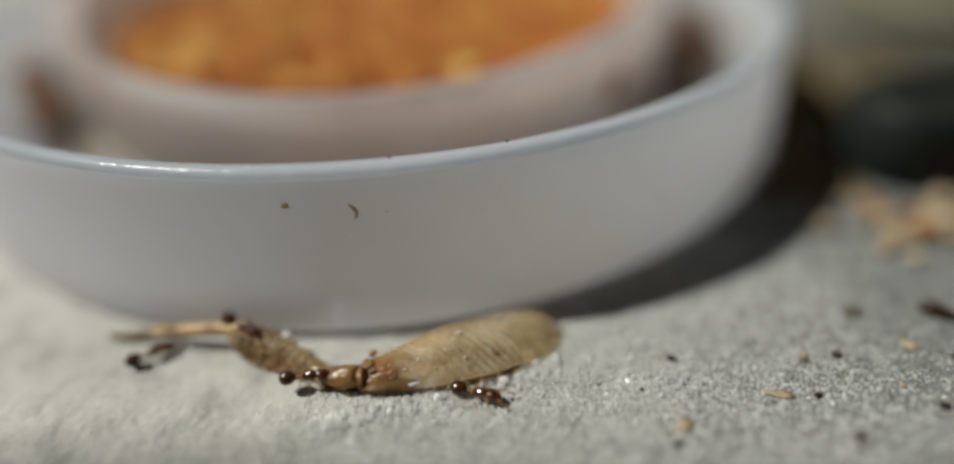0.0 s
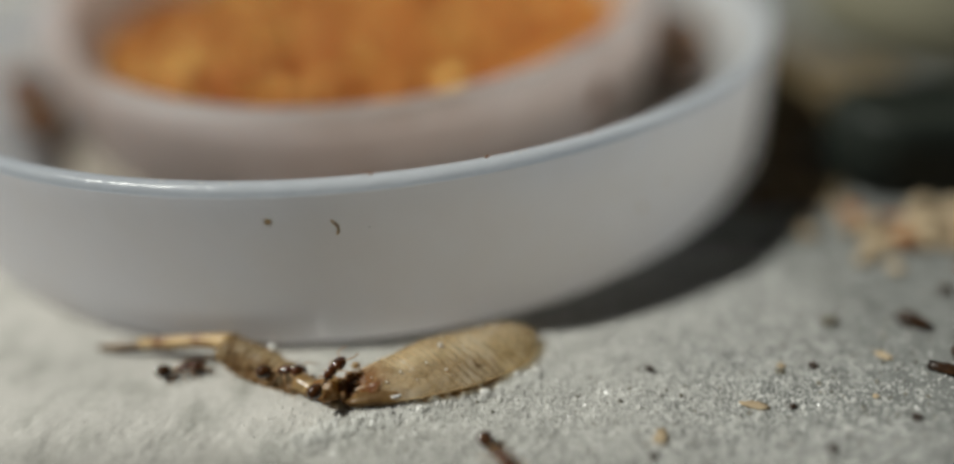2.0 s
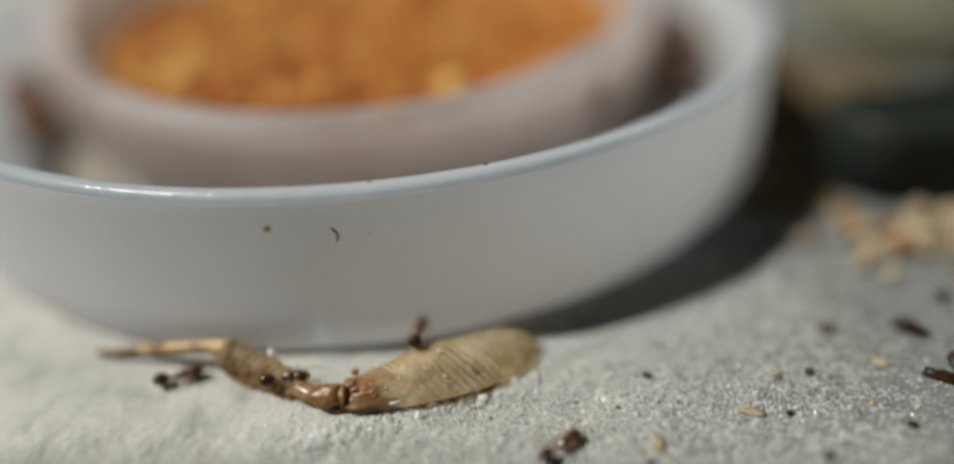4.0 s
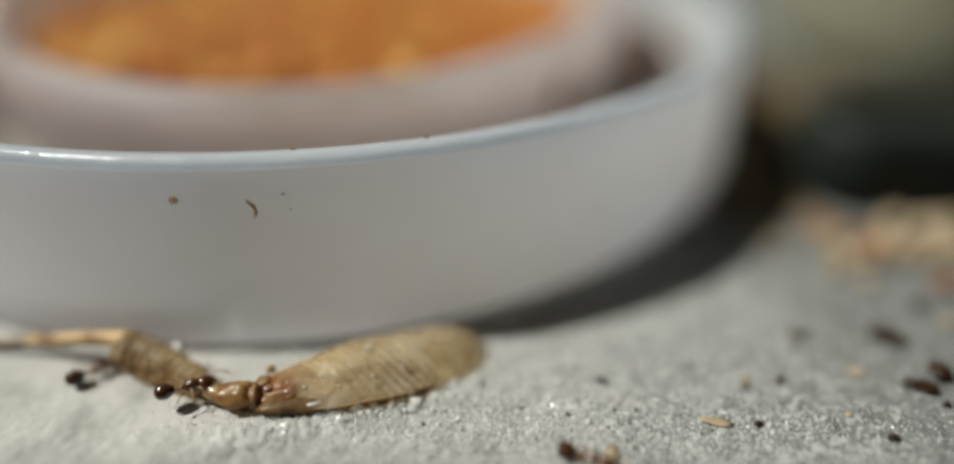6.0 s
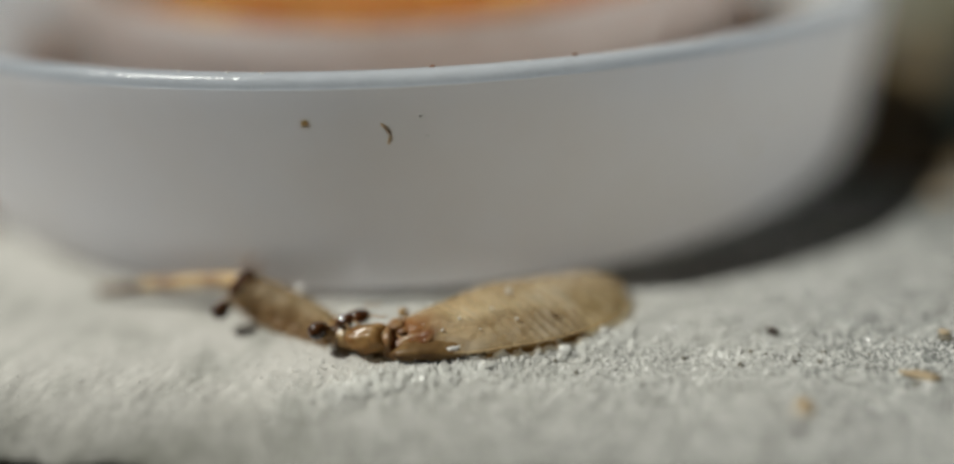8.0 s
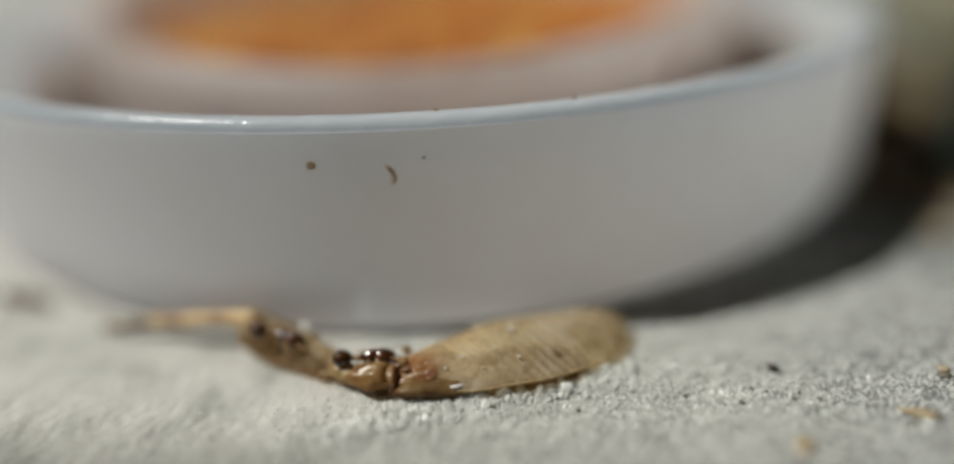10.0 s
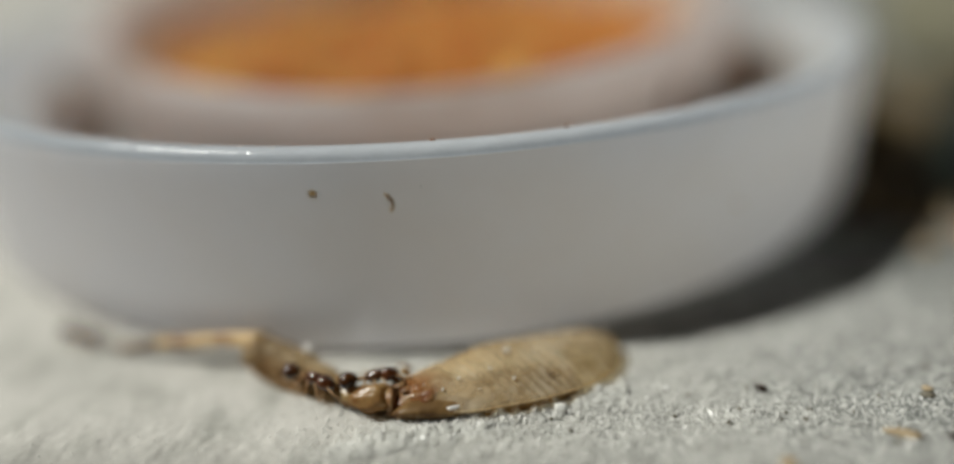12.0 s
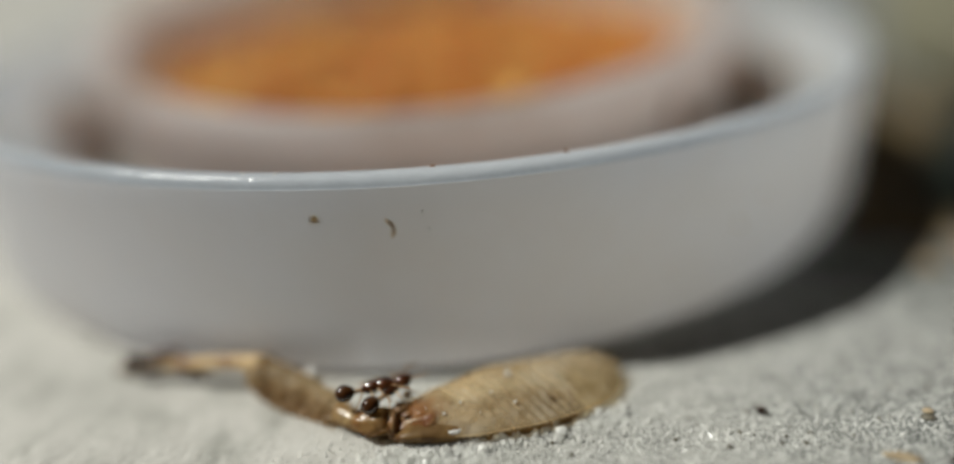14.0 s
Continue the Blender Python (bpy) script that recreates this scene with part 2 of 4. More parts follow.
M_ANT_LEG = material("ant_leg", (0.34, 0.19, 0.08), (0.50, 0.31, 0.15), 1.2, 0.35, 0.2, 0.1, 6.0, 0.01, through_light=0.3)
M_CREAM = material("cream_block", (0.24, 0.23, 0.163), (0.30, 0.29, 0.21), 0.03, 0.6, 0.2, 0.3, 0.6, 0.2)
M_DARKCAP = material("dark_green_plastic", (0.013, 0.017, 0.014), (0.022, 0.027, 0.022), 0.05, 0.55, 0.2, 0.2, 1.0, 0.06, sheen_ior=1.3)
M_SAND = material("sandy_crumb", (0.38, 0.29, 0.18), (0.58, 0.48, 0.33), 0.5, 0.8, 0.3, 0.5, 3.0, 0.1, per_piece=0.5)
M_SEED = material("dark_seed", (0.008, 0.004, 0.003), (0.06, 0.026, 0.008), 0.8, 0.4, 0.3, 0.4, 3.0, 0.08)
M_REDBIT = material("dark_red_husk", (0.05, 0.012, 0.008), (0.16, 0.035, 0.018), 1.0, 0.4, 0.3, 0.4, 3.0, 0.06)
# dark brown that deepens the shade behind the lid
M_SHADE_DIRT = material("brown_shade_dirt", (0.085, 0.06, 0.03), (0.20, 0.15, 0.08), 0.2, 0.9, 0.4, 0.6, 1.0, 0.3)
M_DUST = material("grey_brown_grain", (0.07, 0.06, 0.04), (0.24, 0.22, 0.17), 0.5, 0.6, 0.3, 0.3, 4.0, 0.04)
M_WHITE = material("white_fleck", (0.88, 0.88, 0.86), (0.96, 0.96, 0.94), 0.8, 0.3, 0.06, 0.2, 5.0, 0.02, through_light=0.5)


# ---- building helpers (all in millimetres) ----
def bm_mesh(name, bm, mat, smooth=True):
    me = bpy.data.meshes.new(name)
    bmesh.ops.recalc_face_normals(bm, faces=bm.faces)
    for v in bm.verts:
        v.co *= MM
    bm.to_mesh(me)
    bm.free()
    me.materials.append(mat)
    if smooth:
        me.polygons.foreach_set("use_smooth", [True] * len(me.polygons))
    return me


def part(name, bm, mat, parent, label="", smooth=True):
    ob = new(name, bm_mesh(name, bm, mat, smooth))
    ob.parent = parent
    return tagged(ob, label)


def thing(name, x, y, z, label, category, group="", rz=0.0):
    ob = new(name)
    ob.empty_display_size = MM
    ob.matrix_world = pose(x * MM, y * MM, z * MM, 0, 0, rz)
    return tagged(ob, label, category, group)


def lathe(profile, sides=128, wobble=0.0, seed=0.0):
    """A turned solid; the profile runs as (radius, height)."""
    bm = bmesh.new()
    rings = []
    for r, z in profile:
        if r <= 0:
            rings.append([bm.verts.new((0, 0, z))])
            continue
        ring = []
        for i in range(sides):
            a = 2 * math.pi * i / sides
            k = wobble * noise.noise((math.cos(a) * 1.7 + seed, math.sin(a) * 1.7, z * 0.15))
            ring.append(bm.verts.new(((r + k) * math.cos(a), (r + k) * math.sin(a), z)))
        rings.append(ring)
    for a, b in zip(rings, rings[1:]):
        for i in range(sides):
            j = (i + 1) % sides
            if len(a) == 1:
                bm.faces.new((a[0], b[i], b[j]))
            elif len(b) == 1:
                bm.faces.new((a[i], a[j], b[0]))
            else:
                bm.faces.new((a[i], a[j], b[j], b[i]))
    return bm


def tube(points, radii, sides=10, bm=None, ribs=0.0, flat=1.0):
    """A round-ended tube along points; flat squeezes it upright."""
    bm = bm or bmesh.new()
    pts = [Vector(p) for p in points]
    rings = []
    for i, p in enumerate(pts):
        d = (pts[min(i + 1, len(pts) - 1)] - pts[max(i - 1, 0)]).normalized()
        side = d.cross(Vector((0, 0, 1)))
        side = side.normalized() if side.length > 1e-4 else Vector((1, 0, 0))
        up = side.cross(d)
        r = radii[i] * (1 + ribs * (1 if i % 2 else -1))
        rings.append([bm.verts.new(p + side * (r * math.cos(a)) + up * (r * flat * math.sin(a)))
                      for a in (2 * math.pi * k / sides for k in range(sides))])
    for a, b in zip(rings, rings[1:]):
        for i in range(sides):
            j = (i + 1) % sides
            bm.faces.new((a[i], a[j], b[j], b[i]))
    for ring, p, d in ((rings[0], pts[0], pts[0] - pts[1]), (rings[-1], pts[-1], pts[-1] - pts[-2])):
        tip = bm.verts.new(p + d.normalized() * (radii[0] if ring is rings[0] else radii[-1]) * 0.6)
        for i in range(sides):
            bm.faces.new((ring[i], ring[(i + 1) % sides], tip))
    return bm


def curve_points(knots, n):
    """n points of a smooth line through the knots."""
    k = [Vector(p) for p in knots]
    k = [k[0] * 2 - k[1]] + k + [k[-1] * 2 - k[-2]]
    out = []
    for i in range(n):
        f = i / (n - 1) * (len(k) - 3)
        s = min(int(f), len(k) - 4)
        u = f - s
        a, b, c, d = k[s:s + 4]
        out.append(0.5 * ((2 * b) + (c - a) * u + (2 * a - 5 * b + 4 * c - d) * u * u + (3 * b - a - 3 * c + d) * u ** 3))
    return out


def egg_shape(centre, radii, pitch=0.0, yaw=0.0, seg=16, rough=0.0, freq=1.0, seed=0.0, taper=0.0, bm=None):
    """A rounded body, tapered along its own x axis and roughened."""
    own = bmesh.new()
    bmesh.ops.create_uvsphere(own, u_segments=seg, v_segments=max(seg * 2 // 3, 6), radius=1)
    turn = Euler((0, radians(-pitch), radians(yaw))).to_matrix()
    for v in own.verts:
        c = v.co.copy()
        k = 1 + rough * noise.noise(c * freq + Vector((seed, seed * 1.7, 0)))
        w = 1 - taper * c.x
        v.co = turn @ Vector((c.x * radii[0] * k, c.y * radii[1] * k * w, c.z * radii[2] * k * w)) + Vector(centre)
    if bm is None:
        return own
    me = bpy.data.meshes.new("tmp")
    own.to_mesh(me)
    own.free()
    bm.from_mesh(me)
    bpy.data.meshes.remove(me)
    return bm


def lump(radii, rough=0.3, seed=0.0, level=2, freq=1.3):
    """An irregular crumb that rests on z = 0."""
    bm = bmesh.new()
    bmesh.ops.create_icosphere(bm, subdivisions=level, radius=1)
    for v in bm.verts:
        k = 1 + rough * noise.noise(v.co * freq + Vector((seed * 3.1, seed, 7.7))) * 1.6
        v.co = Vector((v.co.x * radii[0] * k, v.co.y * radii[1] * k, v.co.z * radii[2] * k))
    low = min(v.co.z for v in bm.verts)
    for v in bm.verts:
        v.co.z -= low + radii[2] * 0.12
    return bm


def smooth_noise(x, y, seed):
    """Value noise on arrays, -1 to 1."""
    xi, yi = np.floor(x).astype(np.int64), np.floor(y).astype(np.int64)
    fx, fy = x - xi, y - yi
    fx, fy = fx * fx * (3 - 2 * fx), fy * fy * (3 - 2 * fy)

    def h(a, b):
        n = (a * 374761393 + b * 668265263 + seed * 974634777) & 0xFFFFFFFF
        n = ((n ^ (n >> 13)) * 1274126177) & 0xFFFFFFFF
        return ((n ^ (n >> 16)) & 0xFFFF) / 32767.5 - 1
    top = h(xi, yi) * (1 - fx) + h(xi + 1, yi) * fx
    low = h(xi, yi + 1) * (1 - fx) + h(xi + 1, yi + 1) * fx
    return top * (1 - fy) + low * fy


# ---- ground: a pale stone ledge with a worn front edge over dark soil ----
def edge_line(x):
    """Where the ledge's front edge runs."""
    d = np.clip(x + 20, 0, 40)
    return 18.7 - 0.014 * d * d


ROLL_DEEP, ROLL_HIGH = 3.0, 1.3


def ledge_height(x, y):
    """The upper face, rolling down towards the front edge."""
    k = np.clip((ROLL_DEEP - (y - edge_line(x))) / ROLL_DEEP, 0, 1)
    return ledge_grain(x, y) - roll_drop(k)


def roll_drop(k):
    """How far the front slope has dropped; k runs from 0 at its crest to 1 at the edge."""
    return ROLL_HIGH * (0.5 * k ** 1.4 + 0.5 * (1 - np.sqrt(1 - k * k)))


def ledge_grain(x, y):
    """The stone's surface: slow swells and coarse grain."""
    swell = 0.16 * smooth_noise(x / 4.2, y / 4.2, 3) + 0.06 * smooth_noise(x / 1.4, y / 1.4, 5)
    near = np.clip(1.6 - np.hypot((x - 3) / 32, (y - 26) / 24), 0, 1)
    side = np.maximum(np.clip((x + 15) / 14, 0.3, 1), 0.8 * np.clip((24 - y) / 2, 0, 1))
    grain = side * (0.058 * smooth_noise(x / 0.55, y / 0.55, 8) + 0.045 * smooth_noise(x / 0.26, y / 0.26, 11))
    return swell + near * grain


def build_ledge():
    xs = np.arange(-27, 31, 0.125)
    grow = 0.25 * 1.13 ** np.arange(1, 82)
    xs = np.concatenate([(-27 - np.cumsum(grow))[::-1], xs, 31 + np.cumsum(grow)])
    s = np.arange(1.9, 24, 0.125)
    s = np.concatenate([s, 24 + np.cumsum(0.2 * 1.13 ** np.arange(1, 84))])
    rows = [(9.0, -60.0), (6.0, -20.0), (3.0, -8.0), (1.0, -4.0)]
    rows += [(ROLL_DEEP * (1 - math.cos(a)), -float(roll_drop(math.cos(a)))) for a in np.linspace(0, math.pi / 2, 48)[:-1]]
    y0 = edge_line(xs)
    ys, zs = [], []
    for off, z in rows:
        y = y0 + off
        rough = 0.2 * smooth_noise(xs / 2.1, np.full_like(xs, z / 2.1), 21) + 0.15 * smooth_noise(xs / 0.7, np.full_like(xs, z / 0.7), 22)
        ys.append(y + rough * min(1.0, -z / ROLL_HIGH))
        zs.append(z + ledge_grain(xs, y) * max(0.0, 1 + z / ROLL_HIGH))
    for off in ROLL_DEEP + (s - 1.9):
        y = y0 + off
        ys.append(y)
        zs.append(ledge_grain(xs, y))
    ny, nx = len(ys), len(xs)
    v = np.stack([np.tile(xs, ny), np.concatenate(ys), np.concatenate(zs)], 1) * MM
    i = (np.arange(ny - 1)[:, None] * nx + np.arange(nx - 1)[None, :]).ravel()
    f = np.stack([i, i + 1, i + nx + 1, i + nx], 1)
    me = bpy.data.meshes.new("ground")
    me.from_pydata(v.tolist(), [], f.tolist())
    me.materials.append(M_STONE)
    me.polygons.foreach_set("use_smooth", [True] * len(me.polygons))
    tagged(new("ground", me), "pale grey rough stone ledge with a worn edge", "ground", kind="structure")


def build_soil():
    bm = bmesh.new()
    bmesh.ops.create_grid(bm, x_segments=60, y_segments=60, size=6000)
    for v in bm.verts:
        v.co.z = -58 + 4 * noise.noise(v.co * 0.02)
    tagged(new("ground_below", bm_mesh("ground_below", bm, M_SOIL)), "dark soil far below the stone ledge", "ground", kind="structure")


build_ledge()
build_soil()

# ---- the milky lid, the cup in it and the food ----
CX, CY = -9.84, 63.4


def build_lid():
    lid = thing("jar_lid", CX, CY, 0.05, "milky translucent white plastic jar lid lying upturned on the stone", "lid")
    wall = [(0, 0.25), (33.4, 0.25), (34.8, 0.0), (35.5, 0.08), (36.0, 0.35), (36.22, 1.0), (36.2, 3.0), (36.1, 5.5), (35.95, 8.3), (35.88, 10.08),
            (35.84, 10.12), (35.84, 10.2), (35.8, 10.38), (35.68, 10.53), (35.48, 10.62), (35.2, 10.64), (34.9, 10.52), (34.68, 10.15),
            (34.5, 9.4), (32.3, 4), (31.5, 2.3), (30.6, 1.5), (0, 1.4)]
    part("base", lathe(wall[:3], 220, 0.10, 2.0), M_PLASTIC, lid)
    part("outer_wall", lathe(wall[2:10], 220, 0.10, 2.0), M_PLASTIC, lid)
    part("rim", lathe(wall[9:19], 220, 0.10, 2.0), M_RIM, lid, "thin rounded glossy rim")
    part("inner_wall", lathe(wall[18:22], 220, 0.10, 2.0), M_PLASTIC_SHADED, lid)
    part("floor_plate", lathe(wall[21:], 220, 0.10, 2.0), M_FLOOR, lid, "grey-brown floor of the lid")
    return lid


# the cup leans towards the front, its foot on the lid's floor there
CUP_POSE = pose(-10.1 * MM, 65.2 * MM, 5.1 * MM, 8.5, 0, 0)


def build_cup():
    cup = thing("food_cup", 0, 0, 0, "smaller pinkish translucent plastic cup leaning in the lid", "cup")
    cup.matrix_world = CUP_POSE
    wall = [(0, 0.0), (26.0, 0.0), (26.8, 0.4), (27.1, 1.5), (27.2, 5), (27.2, 7.7), (27.32, 7.95), (27.36, 8.4), (27.2, 8.85), (26.8, 9.1), (26.2, 9.15), (25.6, 9.0),
            (25.2, 8.5), (25.1, 7.8), (24.9, 5), (24.5, 0.9), (0, 0.6)]
    part("base", lathe(wall[:3], 160, 0.1, 5.0), M_CUP, cup)
    part("outer_wall", lathe(wall[2:6], 160, 0.1, 5.0), M_CUP, cup)
    part("rim", lathe(wall[5:13], 160, 0.1, 5.0), M_CUP, cup, "broad rounded glossy lip")
    part("inner_wall", lathe(wall[12:], 160, 0.1, 5.0), M_CUP_SHADED, cup, "inside of the cup, coloured darker for its shade")
    return cup


FOOD_WIDE = 24.3


def food_level(x, y):
    """The food's upper face in the leaning cup: nearly level, heaped a little towards the back."""
    heap = math.exp(-((x - 7) / 8) ** 2 - ((y - 12) / 8) ** 2)
    return 3.7 - 0.115 * y + 0.7 * noise.noise((x * 0.13, y * 0.13, 3.0)) + 1.5 * heap


def build_food():
    rng = random.Random(4)
    bm = bmesh.new()
    for i in range(3400):
        rad, a = (FOOD_WIDE - 0.6) * math.sqrt(rng.random()), rng.random() * 2 * math.pi
        r = rng.uniform(0.28, 0.62) if i % 6 else rng.uniform(0.7, 1.15)
        x, y = rad * math.cos(a), rad * math.sin(a)
        m = pose(x, y, food_level(x, y) + 0.3 + rng.uniform(-0.4, 0.5), rng.uniform(0, 360), rng.uniform(0, 360), rng.uniform(0, 360)) @ Matrix.Diagonal((r * rng.uniform(0.7, 1.5), r, r * 0.8, 1))
        bmesh.ops.create_icosphere(bm, subdivisions=1, radius=1, matrix=m)
    for v in bm.verts:
        v.co += 0.18 * noise.noise_vector(v.co * 1.7)
    food = thing("food_heap", 0, 0, 0, "heap of orange ground food crumbs filling the cup", "food")
    food.matrix_world = CUP_POSE
    part("loose_food", bm, M_FOOD, food, "loose orange crumbs", smooth=False)["kind"] = "stuff"
    shapes = [bm_mesh("crumb", lump((0.5, 0.36, 0.34), 0.35, 60 + k, 1), M_FOOD) for k in range(6)]
    for i in range(240):
        a, rad = radians(rng.uniform(-180, 0)), FOOD_WIDE * rng.uniform(0.3, 0.96)
        x, y = rad * math.cos(a), rad * math.sin(a)
        one = new("crumb", shapes[i % 6])
        one.parent = food
        one.matrix_local = pose(x * MM, y * MM, (food_level(x, y) + 0.2 + rng.uniform(0, 0.5)) * MM, rng.uniform(-40, 40), rng.uniform(-40, 40), rng.uniform(0, 360))
    bed = bmesh.new()
    bmesh.ops.create_grid(bed, x_segments=60, y_segments=60, size=FOOD_WIDE)
    for v in list(bed.verts):
        rad = math.hypot(v.co.x, v.co.y)
        if rad > FOOD_WIDE:
            v.co.xy *= FOOD_WIDE / rad
        v.co.z = food_level(v.co.x, v.co.y) + 0.4 * noise.noise(v.co * 0.9)
    part("bed", bed, M_FOOD, food, "packed orange crumbs")


build_lid()
build_cup()
build_food()


def crumb(name, x, y, z, radii, mat, label, category="crumb", seed=0.0, rz=0.0, group="", level=2):
    ob = new(name, bm_mesh(name, lump(radii, 0.3, seed, level), mat))
    ob.matrix_world = pose(x * MM, y * MM, z * MM, 0, 0, rz)
    return tagged(ob, label, category, group)


def ground_z(x, y):
    return float(ledge_height(np.array([x], float), np.array([y], float))[0])


# ---- things behind the lid ----
def build_cream_pot():
    ob = thing("cream_pot", 57.0, 78.0, 0, "round cream pot standing on the stone behind the lid", "pot")
    prof = [(0, 0.0), (12.8, 0.0), (14.6, 0.5), (16.2, 1.8), (17.2, 4.2), (17.6, 8.0), (17.7, 22.0), (18.0, 23.0), (18.0, 25.0), (17.5, 25.6), (16.6, 25.4), (16.2, 24.0),
            (15.8, 12.0), (14.0, 4.5), (0, 3.0)]
    part("body", lathe(prof[:7], 96, 0.15, 8.0), M_CREAM, ob)
    part("rim", lathe(prof[6:12], 96, 0.15, 8.0), M_CREAM, ob)
    part("inside", lathe(prof[11:], 96, 0.15, 8.0), M_CREAM, ob)


def rounded_slab(wide, deep, high, corner, bevel):
    """A low box with round corners and a soft upper edge, standing on z = 0."""
    bm = bmesh.new()
    rings = []
    for inset, z in ((bevel, 0.0), (0.0, bevel), (0.0, high - bevel), (bevel * 0.3, high - bevel * 0.3), (bevel, high), (bevel + 0.9, high), (bevel + 1.1, high - 0.35)):
        ring = []
        for k in range(4):
            sx, sy = ((1, 1), (-1, 1), (-1, -1), (1, -1))[k]
            for i in range(9):
                a = math.pi / 2 * (k + i / 8)
                ring.append(bm.verts.new((sx * (wide / 2 - corner) + (corner - inset) * math.cos(a), sy * (deep / 2 - corner) + (corner - inset) * math.sin(a), z)))
        rings.append(ring)
    for a, b in zip(rings, rings[1:]):
        for i in range(len(a)):
            j = (i + 1) % len(a)
            bm.faces.new((a[i], a[j], b[j], b[i]))
    bm.faces.new(rings[-1])
    bm.faces.new(rings[0][::-1])
    return bm


def build_dark_cap():
    ob = thing("plastic_cap", 43.0, 44.9, 0, "low dark green plastic cap with rounded corners lying on the stone", "cap", rz=-2)
    part("skirt", rounded_slab(30.6, 8.8, 6.3, 3.6, 0.7), M_DARKCAP, ob, "dark green side and raised edge")
    part("panel", rounded_slab(26.6, 5.0, 6.1, 1.6, 0.1), M_DARKCAP, ob, "sunken top")


def build_sand_heap():
    rng = random.Random(9)
    for i in range(105):
        x, y = rng.gauss(30.5, 3.4), rng.gauss(36.9, 2.2)
        r = rng.uniform(0.22, 0.75)
        if (x > 27 and y > 39.8) or math.hypot(x - CX, y - CY) < 38:
            continue
        crumb("sandy_crumb", x, y, ground_z(x, y) + (rng.uniform(0.0, 0.25) if i % 3 else 0), (r * 1.3, r, r * 0.7),
              M_FOOD_DARK if i % 7 == 0 else M_SAND, "sandy tan crumb in a loose heap on the stone", seed=i * 1.3, rz=rng.uniform(0, 360),
              group="crumbs of the sandy heap")


# brown crumbs laid where the lid's shade should be darker and browner
def build_shade_dirt():
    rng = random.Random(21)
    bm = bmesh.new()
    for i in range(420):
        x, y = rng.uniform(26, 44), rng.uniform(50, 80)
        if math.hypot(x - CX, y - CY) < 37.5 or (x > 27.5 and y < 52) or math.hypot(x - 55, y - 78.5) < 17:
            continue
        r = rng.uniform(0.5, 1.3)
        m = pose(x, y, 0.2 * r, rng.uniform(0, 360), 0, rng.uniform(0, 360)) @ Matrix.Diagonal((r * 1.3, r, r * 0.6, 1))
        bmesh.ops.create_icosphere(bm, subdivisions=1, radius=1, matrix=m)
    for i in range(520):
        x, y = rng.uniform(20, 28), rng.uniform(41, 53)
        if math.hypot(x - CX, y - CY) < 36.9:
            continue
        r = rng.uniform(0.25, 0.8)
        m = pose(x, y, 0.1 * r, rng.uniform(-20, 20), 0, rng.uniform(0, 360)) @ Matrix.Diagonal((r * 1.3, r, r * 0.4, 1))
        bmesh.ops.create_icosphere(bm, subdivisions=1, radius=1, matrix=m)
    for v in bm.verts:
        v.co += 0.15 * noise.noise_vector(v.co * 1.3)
    tagged(new("dirt", bm_mesh("dirt", bm, M_SHADE_DIRT)), "dark brown dirt crumbs added to deepen the shade behind the lid", "dirt", kind="stuff")


build_cream_pot()
build_shade_dirt()
build_dark_cap()
build_sand_heap()


# ---- crumbs and seeds on the stone ----
def build_ground_crumbs():
    seeds = [(25.1, 28.0, 1.0, 0.5, -35), (24.7, 24.3, 0.78, 0.36, -25), (26.2, 25.2, 0.65, 0.46, 60), (18.2, 24.9, 0.25, 0.22, 0), (16.9, 19.7, 0.22, 0.18, 0),
             (8.4, 19.4, 0.25, 0.18, 20), (16.1, 22.3, 0.22, 0.16, 10), (21.6, 21.2, 0.3, 0.2, 0), (9.5, 25.1, 0.17, 0.25, 60), (28.5, 30.6, 0.45, 0.35, 10), (25.3, 23.2, 0.24, 0.18, 30)]
    for i, (x, y, a, b, rz) in enumerate(seeds):
        crumb("seed", x, y, ground_z(x, y), (a, b, b * 0.8), M_SEED, "dark brown seed fragment lying on the stone", "seed", seed=i * 2.1, rz=rz, group="seed fragments on the stone")
    crumb("red_crumb", 25.5, 21.85, ground_z(25.5, 21.85), (0.6, 0.28, 0.24), M_REDBIT, "dark red seed husk lying on the stone", "seed", seed=95.0, rz=-45)
    crumb("brown_crumb", 16.3, 24.6, ground_z(16.3, 24.6), (0.3, 0.18, 0.12), M_DUST, "small grey-brown crumb lying on the stone", seed=97.0, rz=-20)
    crumb("grey_crumb", 20.5, 28.2, ground_z(20.5, 28.2), (0.55, 0.4, 0.22), M_DUST, "flat grey-green crumb lying on the stone", seed=91.0, rz=20)
    tans = [(8.95, 20.3, 0.45, 0.3, 25), (14.3, 22.4, 0.75, 0.24, -15), (22.3, 25.6, 0.46, 0.26, -30), (16.5, 25.0, 0.24, 0.18, 0), (9.1, 20.85, 0.26, 0.16, 0), (20.4, 22.7, 0.18, 0.14, 0), (29.2, 29.0, 0.5, 0.4, 10)]
    for i, (x, y, a, b, rz) in enumerate(tans):
        crumb("tan_crumb", x, y, ground_z(x, y), (a, b, b * 0.5), M_SAND, "pale tan crumb lying on the stone", seed=40 + i * 2.1, rz=rz, group="tan crumbs on the stone")


build_ground_crumbs()


# ---- the dead insect ----
WING_ROOT, WING_TURN, WING_LONG = Vector((-6.2, 23.55, 0)), radians(19.0), 10.4


